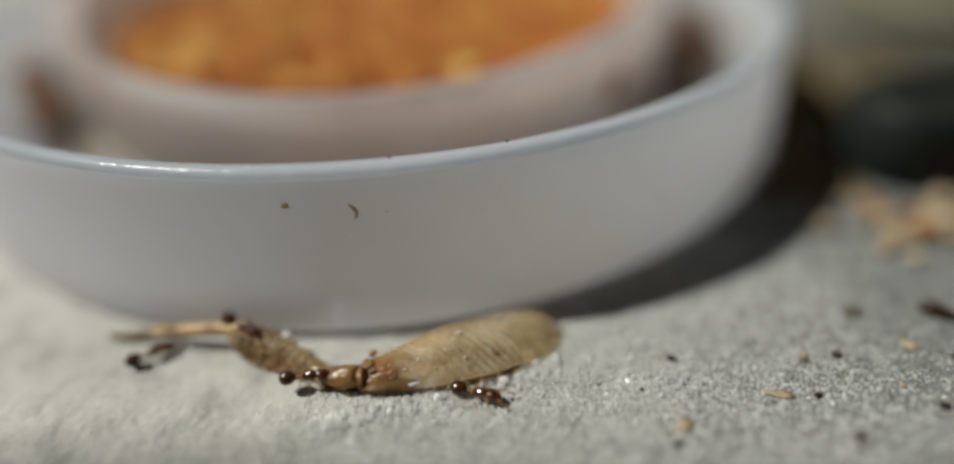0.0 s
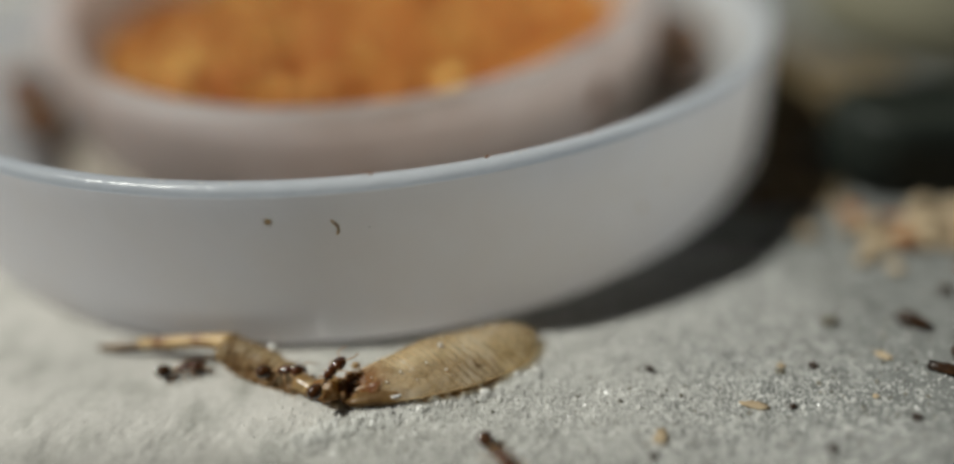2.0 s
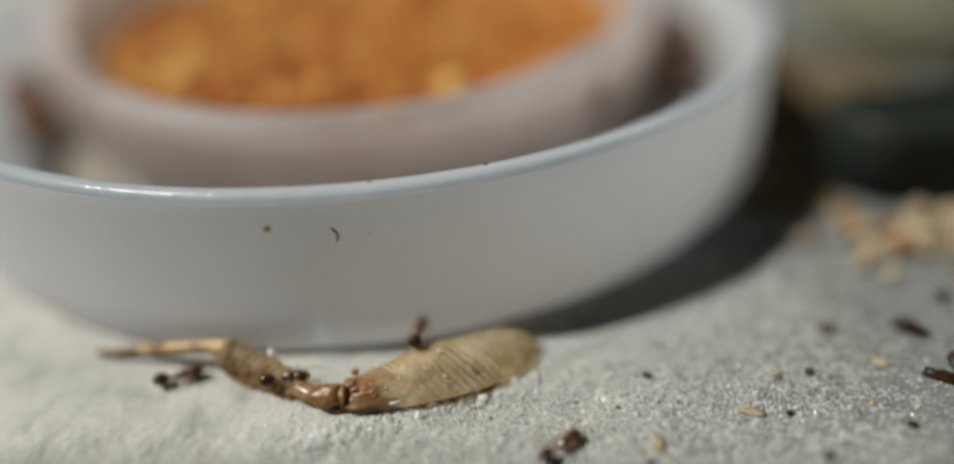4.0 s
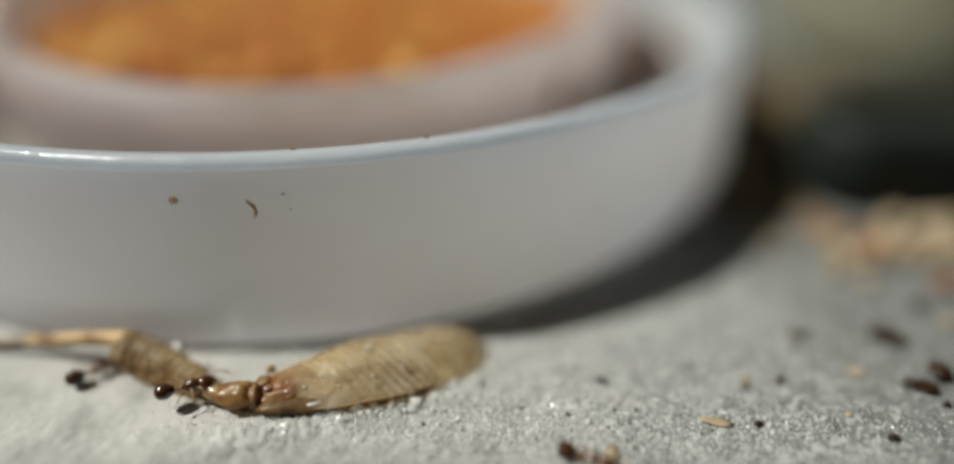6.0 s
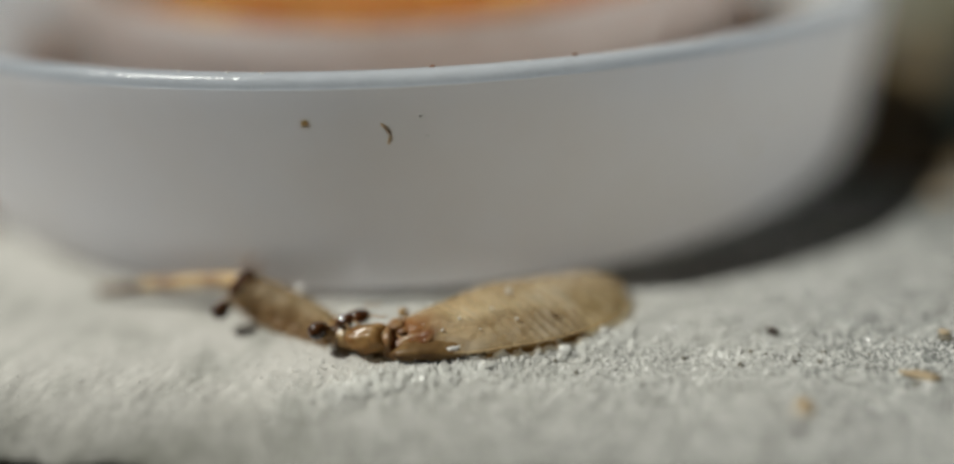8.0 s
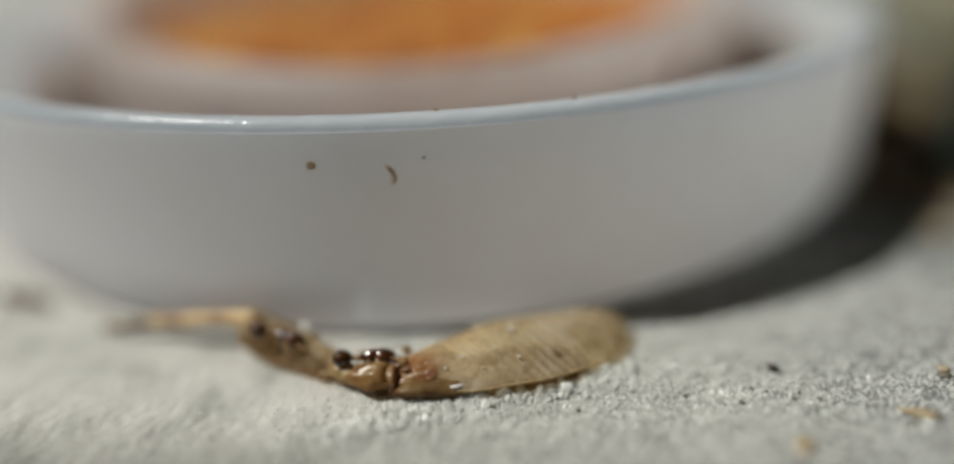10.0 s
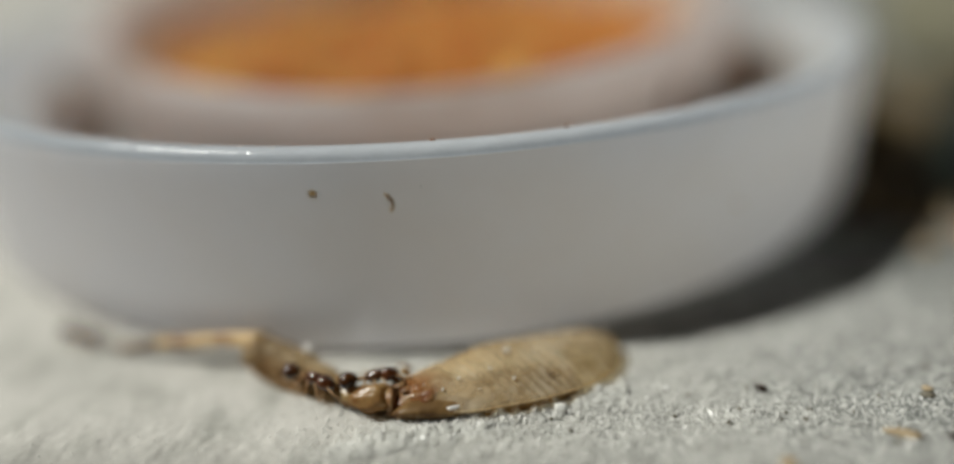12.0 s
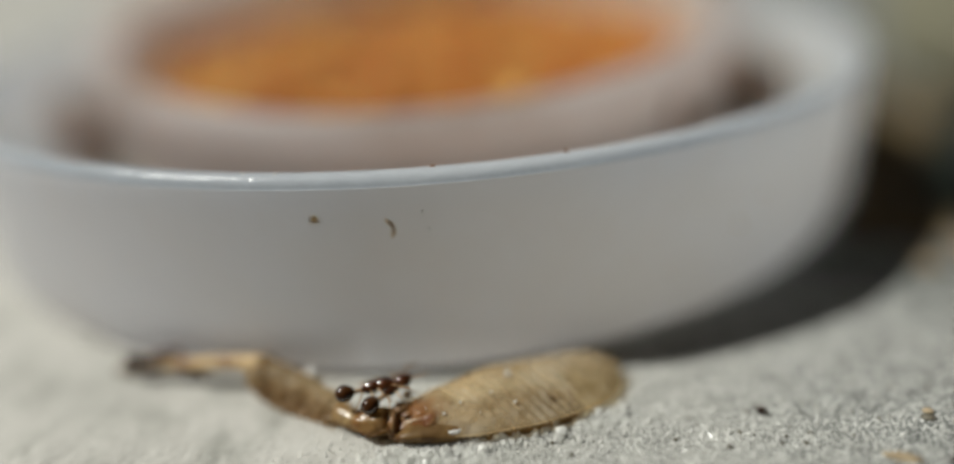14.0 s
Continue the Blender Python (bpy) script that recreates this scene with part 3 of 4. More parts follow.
def wing_point(u, w, lift=0.0):
    """A point of the folded wing: u millimetres along it, w from -1 (front edge) to 1 (back edge)."""
    k = u / WING_LONG
    front = 0.42 + 0.58 * math.sin(min(k / 0.32, 1.0) * math.pi / 2)
    back = 0.68 + 0.32 * math.sin(min(k / 0.62, 1.0) * math.pi / 2)
    if k > 0.5:
        front *= max(0.0, 1 - ((k - 0.5) / 0.5) ** 2.6) ** 0.5
    if k > 0.74:
        back *= math.sqrt(max(0.0, 1 - ((k - 0.74) / 0.26) ** 2))
    half = front if w < 0 else back
    peak = 0.45
    wide = 2.1 if w > 0 else 1.5 + 0.6 * min(k / 0.5, 1.0)
    v = (w if w < peak else peak + 0.55 * (w - peak)) * wide * half + 0.35 * k
    q = (w - peak) / (1 - peak) if w > peak else (peak - w) / (1 + peak)
    edge = 0.5 + (0.2 * math.sin(math.pi * min(1.0, k / 0.9)) if w < peak else 0.0)
    z = edge + (0.8 - edge + (0.9 * min(front, back)) * (1 - 0.2 * k)) * (1 - abs(q) ** 1.9) + lift
    z += 0.28 * math.exp(-((k - 0.38) / 0.14) ** 2) * max(0.0, 1 - abs(q) ** 1.9)
    c, s = math.cos(WING_TURN), math.sin(WING_TURN)
    return Vector((WING_ROOT.x + u * c - v * s, WING_ROOT.y + u * s + v * c, z))


def build_insect():
    bug = thing("dead_insect", 0, 0, 0, "dead tan insect with folded veined wings lying on the stone", "insect")
    bm = bmesh.new()
    nu, nw = 60, 28
    top = [[bm.verts.new(wing_point(WING_LONG * (0.02 + 0.979 * i / nu), -1 + 2 * j / nw, 0.03 * noise.noise((i * 0.4, j * 0.5, 0)) + 0.10 * noise.noise((i * 0.13, j * 0.22, 5)) + 0.05 * noise.noise((i * 0.33, j * 0.6, 9)) + 0.012 * math.sin(j * 1.9 + i * 0.03))) for j in range(nw + 1)] for i in range(nu + 1)]
    low = [[bm.verts.new(wing_point(WING_LONG * (0.02 + 0.979 * i / nu), -1 + 2 * j / nw, -0.10)) for j in range(nw + 1)] for i in range(nu + 1)]
    for g in (top, low):
        for i in range(nu):
            for j in range(nw):
                bm.faces.new((g[i][j], g[i + 1][j], g[i + 1][j + 1], g[i][j + 1]))
    for i in range(nu):
        for j in (0, nw):
            bm.faces.new((top[i][j], top[i + 1][j], low[i + 1][j], low[i][j]))
    for j in range(nw):
        for i in (0, nu):
            bm.faces.new((top[i][j], top[i][j + 1], low[i][j + 1], low[i][j]))
    wing = part("wing", bm, M_WING, bug, "translucent tan folded wing")
    for w0, w1, a, b in ((0.4, 0.55, 0.6, 9.5),):
        pts = [wing_point(a + (b - a) * k / 24, w0 + (w1 - w0) * k / 24, 0.03) for k in range(25)]
        part("vein", tube(pts, [0.035] * 25, 6, flat=0.5), M_VEIN, wing)
    for i in range(19):
        u = 1.6 + i * 0.4
        reach = 0.55 + 0.3 * math.sin(i * 2.1) ** 2
        pts = [wing_point(min(u + 1.25 * reach * k / 12, 9.7), 0.5 - 0.06 * (i % 3) - reach * k / 12, 0.03) for k in range(13)]
        part("vein", tube(pts, [0.02 + 0.028 * math.sin(math.pi * k / 12) for k in range(13)], 6, flat=0.6), M_VEIN, wing)
    for side in (-1.0, 1.0):
        pts = [wing_point(0.6 + 9.55 * k / 40, side, 0.02) for k in range(41)]
        part("margin", tube(pts, [0.035] * 41, 7, flat=0.8), M_MARGIN, wing, "thickened wing edge")
    lower = bmesh.new()
    rows = []
    for i in range(31):
        u = 0.3 + 7.2 * i / 30
        rows.append([])
        for j in range(9):
            w = -0.45 - 0.53 * j / 8
            p = wing_point(u, w, -0.16 + 0.04 * noise.noise((i * 0.35, j * 0.6, 21)))
            p.z = max(p.z - 0.42 * (j / 8) ** 2 * (1 - 0.35 * i / 30), 0.14)
            rows[-1].append((lower.verts.new(p), lower.verts.new(p - Vector((0, -0.02, 0.05)))))
    for i in range(30):
        for j in range(8):
            for side in (0, 1):
                lower.faces.new((rows[i][j][side], rows[i + 1][j][side], rows[i + 1][j + 1][side], rows[i][j + 1][side]))
    for i in range(30):
        for j in (0, 8):
            lower.faces.new((rows[i][j][0], rows[i + 1][j][0], rows[i + 1][j][1], rows[i][j][1]))
    for j in range(8):
        for i in (0, 30):
            lower.faces.new((rows[i][j][0], rows[i][j + 1][0], rows[i][j + 1][1], rows[i][j][1]))
    part("hind_wing", lower, M_HIND, bug, "darker brown translucent hind wing under the folded wing")
    rng = random.Random(12)
    fringe = bmesh.new()
    for i in range(60):
        u = rng.uniform(0.5, 10.2)
        side = -1.0 if i % 4 else 1.0
        a = wing_point(u, side * rng.uniform(0.94, 1.0), 0.0)
        b = a + Vector((rng.uniform(-0.1, 0.3), side * rng.uniform(0.1, 0.3), rng.uniform(-0.16, 0.08)))
        tube([a, (a + b) / 2 + Vector((0, 0, 0.02)), b], [0.014, 0.010, 0.005], 4, fringe)
    part("fringe", fringe, M_WING, wing, "ragged hairy wing margin")
    under = bmesh.new()
    egg_shape((-2.7, 24.22, 0.54), (4.0, 1.02, 0.54), 0, 19, 40, 0.16, 1.6, 1.0, bm=under)
    part("abdomen", under, M_BELLY, bug, "amber brown body under the wing")
    part("thorax", egg_shape((-5.45, 24.0, 0.66), (1.5, 0.98, 0.52), 8, 18, 30, 0.22, 3.2, 4.0, taper=-0.12), M_AMBER, bug, "amber thorax running into the wing root")
    part("collar", egg_shape((-6.82, 23.62, 0.60), (0.34, 0.66, 0.62), 0, 10, 22, 0.14, 2.4, 9.0), M_AMBER, bug, "reddish amber collar")
    part("hump", egg_shape((-6.5, 24.1, 1.1), (0.34, 0.34, 0.15), 8, 20, 18, 0.14, 2.4, 2.0), M_AMBER, bug)
    part("hump", egg_shape((-6.15, 23.7, 1.06), (0.30, 0.20, 0.12), 4, 24, 18, 0.14, 2.4, 6.0), M_RED, bug)
    part("leg_base", egg_shape((-5.55, 23.15, 0.24), (1.0, 0.30, 0.24), -4, 12, 18, 0.3, 2.8, 3.0), M_UNDER, bug, "dark folded leg base")
    part("leg_base", egg_shape((-6.6, 23.15, 0.26), (0.42, 0.24, 0.24), 0, -15, 16, 0.3, 2.8, 7.0), M_RED, bug)
    part("folded_leg", tube(curve_points([(-6.3, 23.2, 0.55), (-5.4, 22.98, 0.42), (-4.6, 23.0, 0.35), (-3.8, 23.1, 0.3)], 10), [0.10, 0.10, 0.09, 0.09, 0.08, 0.08, 0.08, 0.07, 0.06, 0.05], 8), M_RED, bug)
    part("wing_knob", egg_shape((-6.3, 24.75, 1.2), (0.24, 0.2, 0.2), 0, 10, 12), M_STALK, bug)
    part("neck", tube(curve_points([(-6.75, 23.62, 0.64), (-7.5, 23.62, 0.66), (-8.4, 23.75, 0.56), (-9.4, 24.3, 0.6)], 14), [0.50, 0.52, 0.52, 0.50, 0.48, 0.46, 0.45, 0.45, 0.46, 0.48, 0.50, 0.50, 0.50, 0.48], 18), M_STALK, bug, "glossy amber neck")
    part("head", egg_shape((-7.62, 23.55, 0.76), (1.0, 0.66, 0.60), -3, 6, 30, 0.2, 1.9, 5.0, taper=-0.18), M_HEAD, bug, "glossy translucent amber head")
    pts = curve_points([(-9.0, 24.2, 0.45), (-10.2, 24.95, 0.62), (-11.9, 25.75, 0.9), (-13.9, 26.5, 1.1)], 53)
    hull = tube(pts, [0.46 + 0.42 * (k / 52) ** 0.8 for k in range(53)], 18, flat=1.0)
    for v in hull.verts:
        along = (v.co - pts[0]).dot((pts[-1] - pts[0]).normalized())
        mid = pts[max(0, min(52, round(along / 0.107)))]
        k = 1 + 0.025 * math.copysign(abs(math.sin(along * 5.6)) ** 0.6, math.sin(along * 5.6)) + 0.22 * noise.noise(v.co * 1.9) + 0.2 * noise.noise(v.co * 4.5)
        v.co = mid + (v.co - mid) * k
    part("ribbed_body", hull, M_RIBBED, bug, "ribbed brown body tapering to the neck")
    fan = bmesh.new()
    grid = []
    for i in range(31):
        top, k = pts[6 + i * 3 // 2], i / 30
        row = []
        for j in range(9):
            q = j / 8
            foot = Vector((-9.9 - 4.5 * k, 23.95 + 1.6 * k + 0.5 * k ** 4, 0.12 + 0.55 * k ** 4))
            p = top.lerp(foot, q) + Vector((0, -0.22 * math.sin(math.pi * q), 0.10 * math.sin(math.pi * q)))
            p += Vector((0, -0.045 * math.sin(i * 1.35), 0.06 * noise.noise(p * 2.0)))
            row.append((fan.verts.new(p), fan.verts.new(p + Vector((0, 0.09, -0.02)))))
        grid.append(row)
    for i in range(30):
        for j in range(8):
            for side in (0, 1):
                fan.faces.new((grid[i][j][side], grid[i + 1][j][side], grid[i + 1][j + 1][side], grid[i][j + 1][side]))
    for i in range(30):
        for j in (0, 8):
            fan.faces.new((grid[i][j][0], grid[i + 1][j][0], grid[i + 1][j][1], grid[i][j][1]))
    for j in range(8):
        for i in (0, 30):
            fan.faces.new((grid[i][j][0], grid[i][j + 1][0], grid[i][j + 1][1], grid[i][j][1]))
    part("crumpled_wing", fan, M_FAN, bug, "crumpled translucent brown wing with ribs")
    rng = random.Random(3)
    for i in range(6):
        a = pts[6 + i * 8] + Vector((0, -0.25, 0.1))
        b = a + Vector((rng.uniform(-0.9, 0.1), rng.uniform(-0.7, -0.2), rng.uniform(-0.5, 0.15)))
        b.z = max(b.z, 0.1)
        part("bristle", tube([a, (a + b) / 2 + Vector((0, 0, 0.12)), b], [0.05, 0.04, 0.02], 5), M_LEG_DARK if i % 2 else M_RIBBED, bug)
    hairs = bmesh.new()
    for i in range(90):
        a = pts[rng.randrange(4, 50)] + Vector((rng.uniform(-0.2, 0.2), rng.uniform(-0.5, -0.2), rng.uniform(-0.3, 0.3)))
        b = a + Vector((rng.uniform(-0.5, 0.35), rng.uniform(-0.5, -0.15), rng.uniform(-0.65, -0.1)))
        b.z = max(b.z, 0.06)
        tube([a, (a + b) / 2 + Vector((0, -0.04, 0.07)), b], [0.022, 0.018, 0.008], 4, hairs)
    part("hair_fringe", hairs, M_FAN, bug, "fine brown hairs hanging under the ribbed body")
    part("hind_leg", tube(curve_points([(-13.5, 26.4, 1.6), (-15.2, 26.75, 1.45), (-17.2, 27.0, 1.15), (-19.1, 27.35, 0.85)], 16), [0.5, 0.5, 0.46, 0.43, 0.41, 0.4, 0.39, 0.38, 0.38, 0.38, 0.37, 0.36, 0.34, 0.32, 0.3, 0.27], 10), M_LEG, bug, "straw leg")
    part("foot", tube(curve_points([(-18.9, 27.35, 0.8), (-20.4, 27.5, 0.5), (-21.9, 27.7, 0.28)], 8), [0.26, 0.25, 0.24, 0.24, 0.24, 0.22, 0.2, 0.16], 8), M_LEG_DARK, bug, "dark end of the leg")
    return bug


build_insect()


def build_flecks():
    # along the wing, across it, size
    places = [(1.5, 0.55, 0.09), (2.4, -0.25, 0.08), (3.8, -0.25, 0.075), (4.7, -0.55, 0.08), (1.6, -0.45, 0.075), (4.8, 0.1, 0.17), (5.7, 0.8, 0.09), (6.2, 0.75, 0.13),
              (7.3, 0.45, 0.14), (3.5, 0.55, 0.08), (8.3, 0.55, 0.07), (6.8, 0.5, 0.06), (5.2, 0.6, 0.06), (4.3, 0.6, 0.05), (2.9, 0.5, 0.05), (7.9, 0.2, 0.05), (6.0, 0.0, 0.045), (3.1, -0.6, 0.045), (0.9, -0.1, 0.05)]
    for i, (u, w, r) in enumerate(places):
        p = wing_point(u, w, 0.03)
        crumb("white_fleck", p.x, p.y, p.z, (r, r * 0.8, r * 0.6), M_WHITE, "tiny white grain stuck on the insect's wing", "grain", seed=i * 1.9, group="white grains on the insect", level=1)
    p = wing_point(6.4, -0.6, 0.02)
    crumb("dark_fleck", p.x, p.y, p.z, (0.09, 0.07, 0.05), M_SEED, "tiny dark grain on the insect's wing", "grain", level=1)
    # the lens keeps its focus at this grain's depth
    cam.data.dof.focus_object = crumb("white_grain", -4.0, 22.98, 0.66, (0.34, 0.14, 0.10), M_WHITE, "white oval grain stuck on the insect's wing", "grain", seed=3.0, rz=12)
    crumb("white_grain", -3.2, 22.3, ground_z(-3.2, 22.3), (0.12, 0.1, 0.1), M_WHITE, "small white grain on the stone before the insect", "grain", seed=11.0)
    crumb("white_grain", 0.56, 23.6, ground_z(0.56, 23.6), (0.3, 0.25, 0.25), M_WHITE, "clear white grain beside the insect's wing", "grain", seed=5.0)
    for i, (x, y, r) in enumerate([(2.23, 24.71, 0.26), (1.3, 24.05, 0.2), (-2.9, 21.05, 0.13), (-1.9, 22.9, 0.17)]):
        crumb("white_grain", x, y, ground_z(x, y), (r, r * 0.85, r * 0.9), M_WHITE, "clear white grain in the loose grains by the insect", "grain", seed=21 + i * 2.3)
    crumb("white_grain", -11.1, 26.1, 1.25, (0.22, 0.2, 0.2), M_WHITE, "white grain stuck on the insect's ribbed body", "grain", seed=8.0)


build_flecks()


# ---- marks on the lid's wall ----
def wall_place(a, z, out=0.0):
    """A place on the lid's outer wall: a degrees round from the front, z up."""
    r = 36.3 - 0.042 * z + out
    return (CX + r * math.sin(radians(a)), CY - r * math.cos(radians(a)), z)


def build_wall_marks():
    x, y, z = wall_place(-0.4, 8.74, -0.02)
    ob = new("brown_spot", bm_mesh("brown_spot", egg_shape((0, 0, 0), (0.24, 0.06, 0.2), 0, 0, 12, 0.2, 2.0, 1.0), M_SPOT))
    ob.matrix_world = pose(x * MM, y * MM, z * MM, 0, 0, -0.4)
    tagged(ob, "small tan speck stuck on the lid's wall", "speck")
    pts = [wall_place(4.6 + 0.35 * math.sin(math.pi * k / 8) + 0.04 * k, 8.65 - 0.85 * k / 8, 0.02) for k in range(9)]
    x0, y0, z0 = pts[4]
    ob = new("hair", bm_mesh("hair", tube([(p[0] - x0, p[1] - y0, p[2] - z0) for p in pts], [0.05, 0.07, 0.08, 0.08, 0.08, 0.08, 0.08, 0.07, 0.05], 6), M_HAIR))
    ob.matrix_world = pose(x0 * MM, y0 * MM, z0 * MM)
    tagged(ob, "short curved brown hair stuck on the lid's wall", "hair")
    for i, (a, z, r) in enumerate(((33.9, 4.9, 0.2), (36.8, 6.2, 0.16), (26.7, 3.4, 0.12))):
        x, y, z = wall_place(a, z, -0.03)
        crumb("brown_smudge", x, y, z, (r, r * 0.5, r), M_SPOT, "faint brown speck of dirt on the lid's wall", "speck", seed=50 + i, group="dirt specks on the lid", level=1)
    for i, (a, z) in enumerate(((7.2, 8.85), (7.6, 8.0), (7.9, 4.15), (4.5, 6.8))):
        x, y, z = wall_place(a, z)
        crumb("wall_fleck", x, y, z, (0.08, 0.08, 0.07), M_WHITE, "tiny white fleck on the lid's wall", "speck", seed=i, group="white flecks on the lid", level=1)


build_wall_marks()


def build_rim_specks_glints():
    # dark ones are specks; the white ones stand in for glints along the rim
    for i, (a, r) in enumerate(((8.2, 35.2), (18.0, 35.2), (20.2, 35.3), (21.4, 35.3), (14.6, 35.3), (23.6, 35.2), (20.9, 35.4), (-9.0, 35.3), (-5.5, 35.3), (-3.0, 35.4), (28.0, 35.2))):
        x, y = CX + r * math.sin(radians(a)), CY - r * math.cos(radians(a))
        dark = i in (0, 1, 10)
        crumb("rim_speck", x, y, 10.62, (0.16, 0.1, 0.08) if dark else (0.13, 0.08, 0.06), M_FOOD_DARK if dark else M_WHITE,
              "tiny dark speck on the lid's rim" if dark else "tiny white speck standing for a glint on the lid's rim", "speck", seed=i * 1.7, rz=i * 40, group="specks on the lid's rim", level=1)


build_rim_specks_glints()


# ---- crumbs in the gap between lid and cup ----
def build_gap_crumbs():
    for i, (a, r, size) in enumerate(((-71, 30.9, 1.6), (-75, 31.0, 1.3), (92, 31.2, 1.5), (96, 31.2, 1.4), (87, 31.0, 1.0))):
        x, y = CX + r * math.sin(radians(a)), CY - r * math.cos(radians(a))
        for k in range(3):
            crumb("gap_crumb", x + 0.3 * (k % 2), y + 0.3 * (k % 3), 1.4 + k * size * 1.35, (size, size * 0.9, size * 0.8), M_FOOD if (a > 0 and k) or k == 1 else M_FOOD_DARK, "brown food crumb fallen between lid and cup", seed=i * 3 + k, rz=i * 50 + k * 77,
                  group="crumbs between lid and cup")


build_gap_crumbs()
crumb("brown_crumb", 9.5, 45.8, 6.3, (0.75, 0.5, 1.3), M_FOOD_DARK, "brown crumb caught on the cup's outer wall", seed=77.0, rz=40)


# ---- ants ----
def build_ant():
    ant = thing("ant", 0, 0, 0, "tiny glossy dark brown ant on the stone", "ant", "ants round the dead insect")
    h = 0.39
    part("head", egg_shape((0.96, 0, h), (0.46, 0.34, 0.30), -12, 0, 18, taper=0.12), M_ANT, ant)
    part("thorax", egg_shape((0.28, 0, h + 0.05), (0.45, 0.27, 0.28), 6, 0, 16, 0.12, 2.2, 2.0, taper=-0.18), M_ANT, ant)
    w = bmesh.new()
    egg_shape((-0.16, 0, h), (0.13, 0.09, 0.14), 0, 0, 10, bm=w)
    egg_shape((-0.36, 0, h), (0.12, 0.1, 0.12), 0, 0, 10, bm=w)
    part("waist", w, M_ANT_LEG, ant)
    part("abdomen", egg_shape((-0.86, 0, h + 0.04), (0.44, 0.38, 0.37), 4, 0, 20, taper=0.10), M_ANT_AMBER, ant, "glossy amber-brown abdomen")
    for side in (-1, 1):
        for x0, dx in ((0.48, 0.55), (0.28, 0.05), (0.08, -0.55)):
            pts = [(x0, side * 0.1, h - 0.1), (x0 + dx * 0.3, side * 0.34, h + 0.14), (x0 + dx * 0.75, side * 0.62, 0.2), (x0 + dx * 1.15, side * 0.8, 0.0)]
            part("leg", tube(pts, [0.042, 0.034, 0.026, 0.016], 6), M_ANT_LEG, ant)
        pts = [(1.2, side * 0.12, h + 0.02), (1.35, side * 0.42, h + 0.18), (1.72, side * 0.5, h - 0.02), (1.95, side * 0.45, h - 0.1)]
        part("antenna", tube(pts, [0.03, 0.03, 0.035, 0.04], 6), M_ANT_LEG, ant)
    return ant


ANT_CLIMBER = build_ant()
ANT_WALKER = copy_thing(ANT_CLIMBER, pose(0, 0, 0))
ANT_FEEDER = copy_thing(ANT_CLIMBER, pose(0, 0, 0))
ANT_LATE = copy_thing(ANT_CLIMBER, pose(0, 0, 0))
ANT_FAR = copy_thing(ANT_CLIMBER, pose(0, 0, 0))
tagged(ANT_CLIMBER, "glossy dark brown ant climbing over the dead insect")
tagged(ANT_FEEDER, "glossy dark brown ant feeding at the dead insect's neck")
tagged(ANT_LATE, "dark brown ant walking along the insect's ribbed body")
tagged(ANT_FAR, "dark brown ant coming along the foot of the lid")


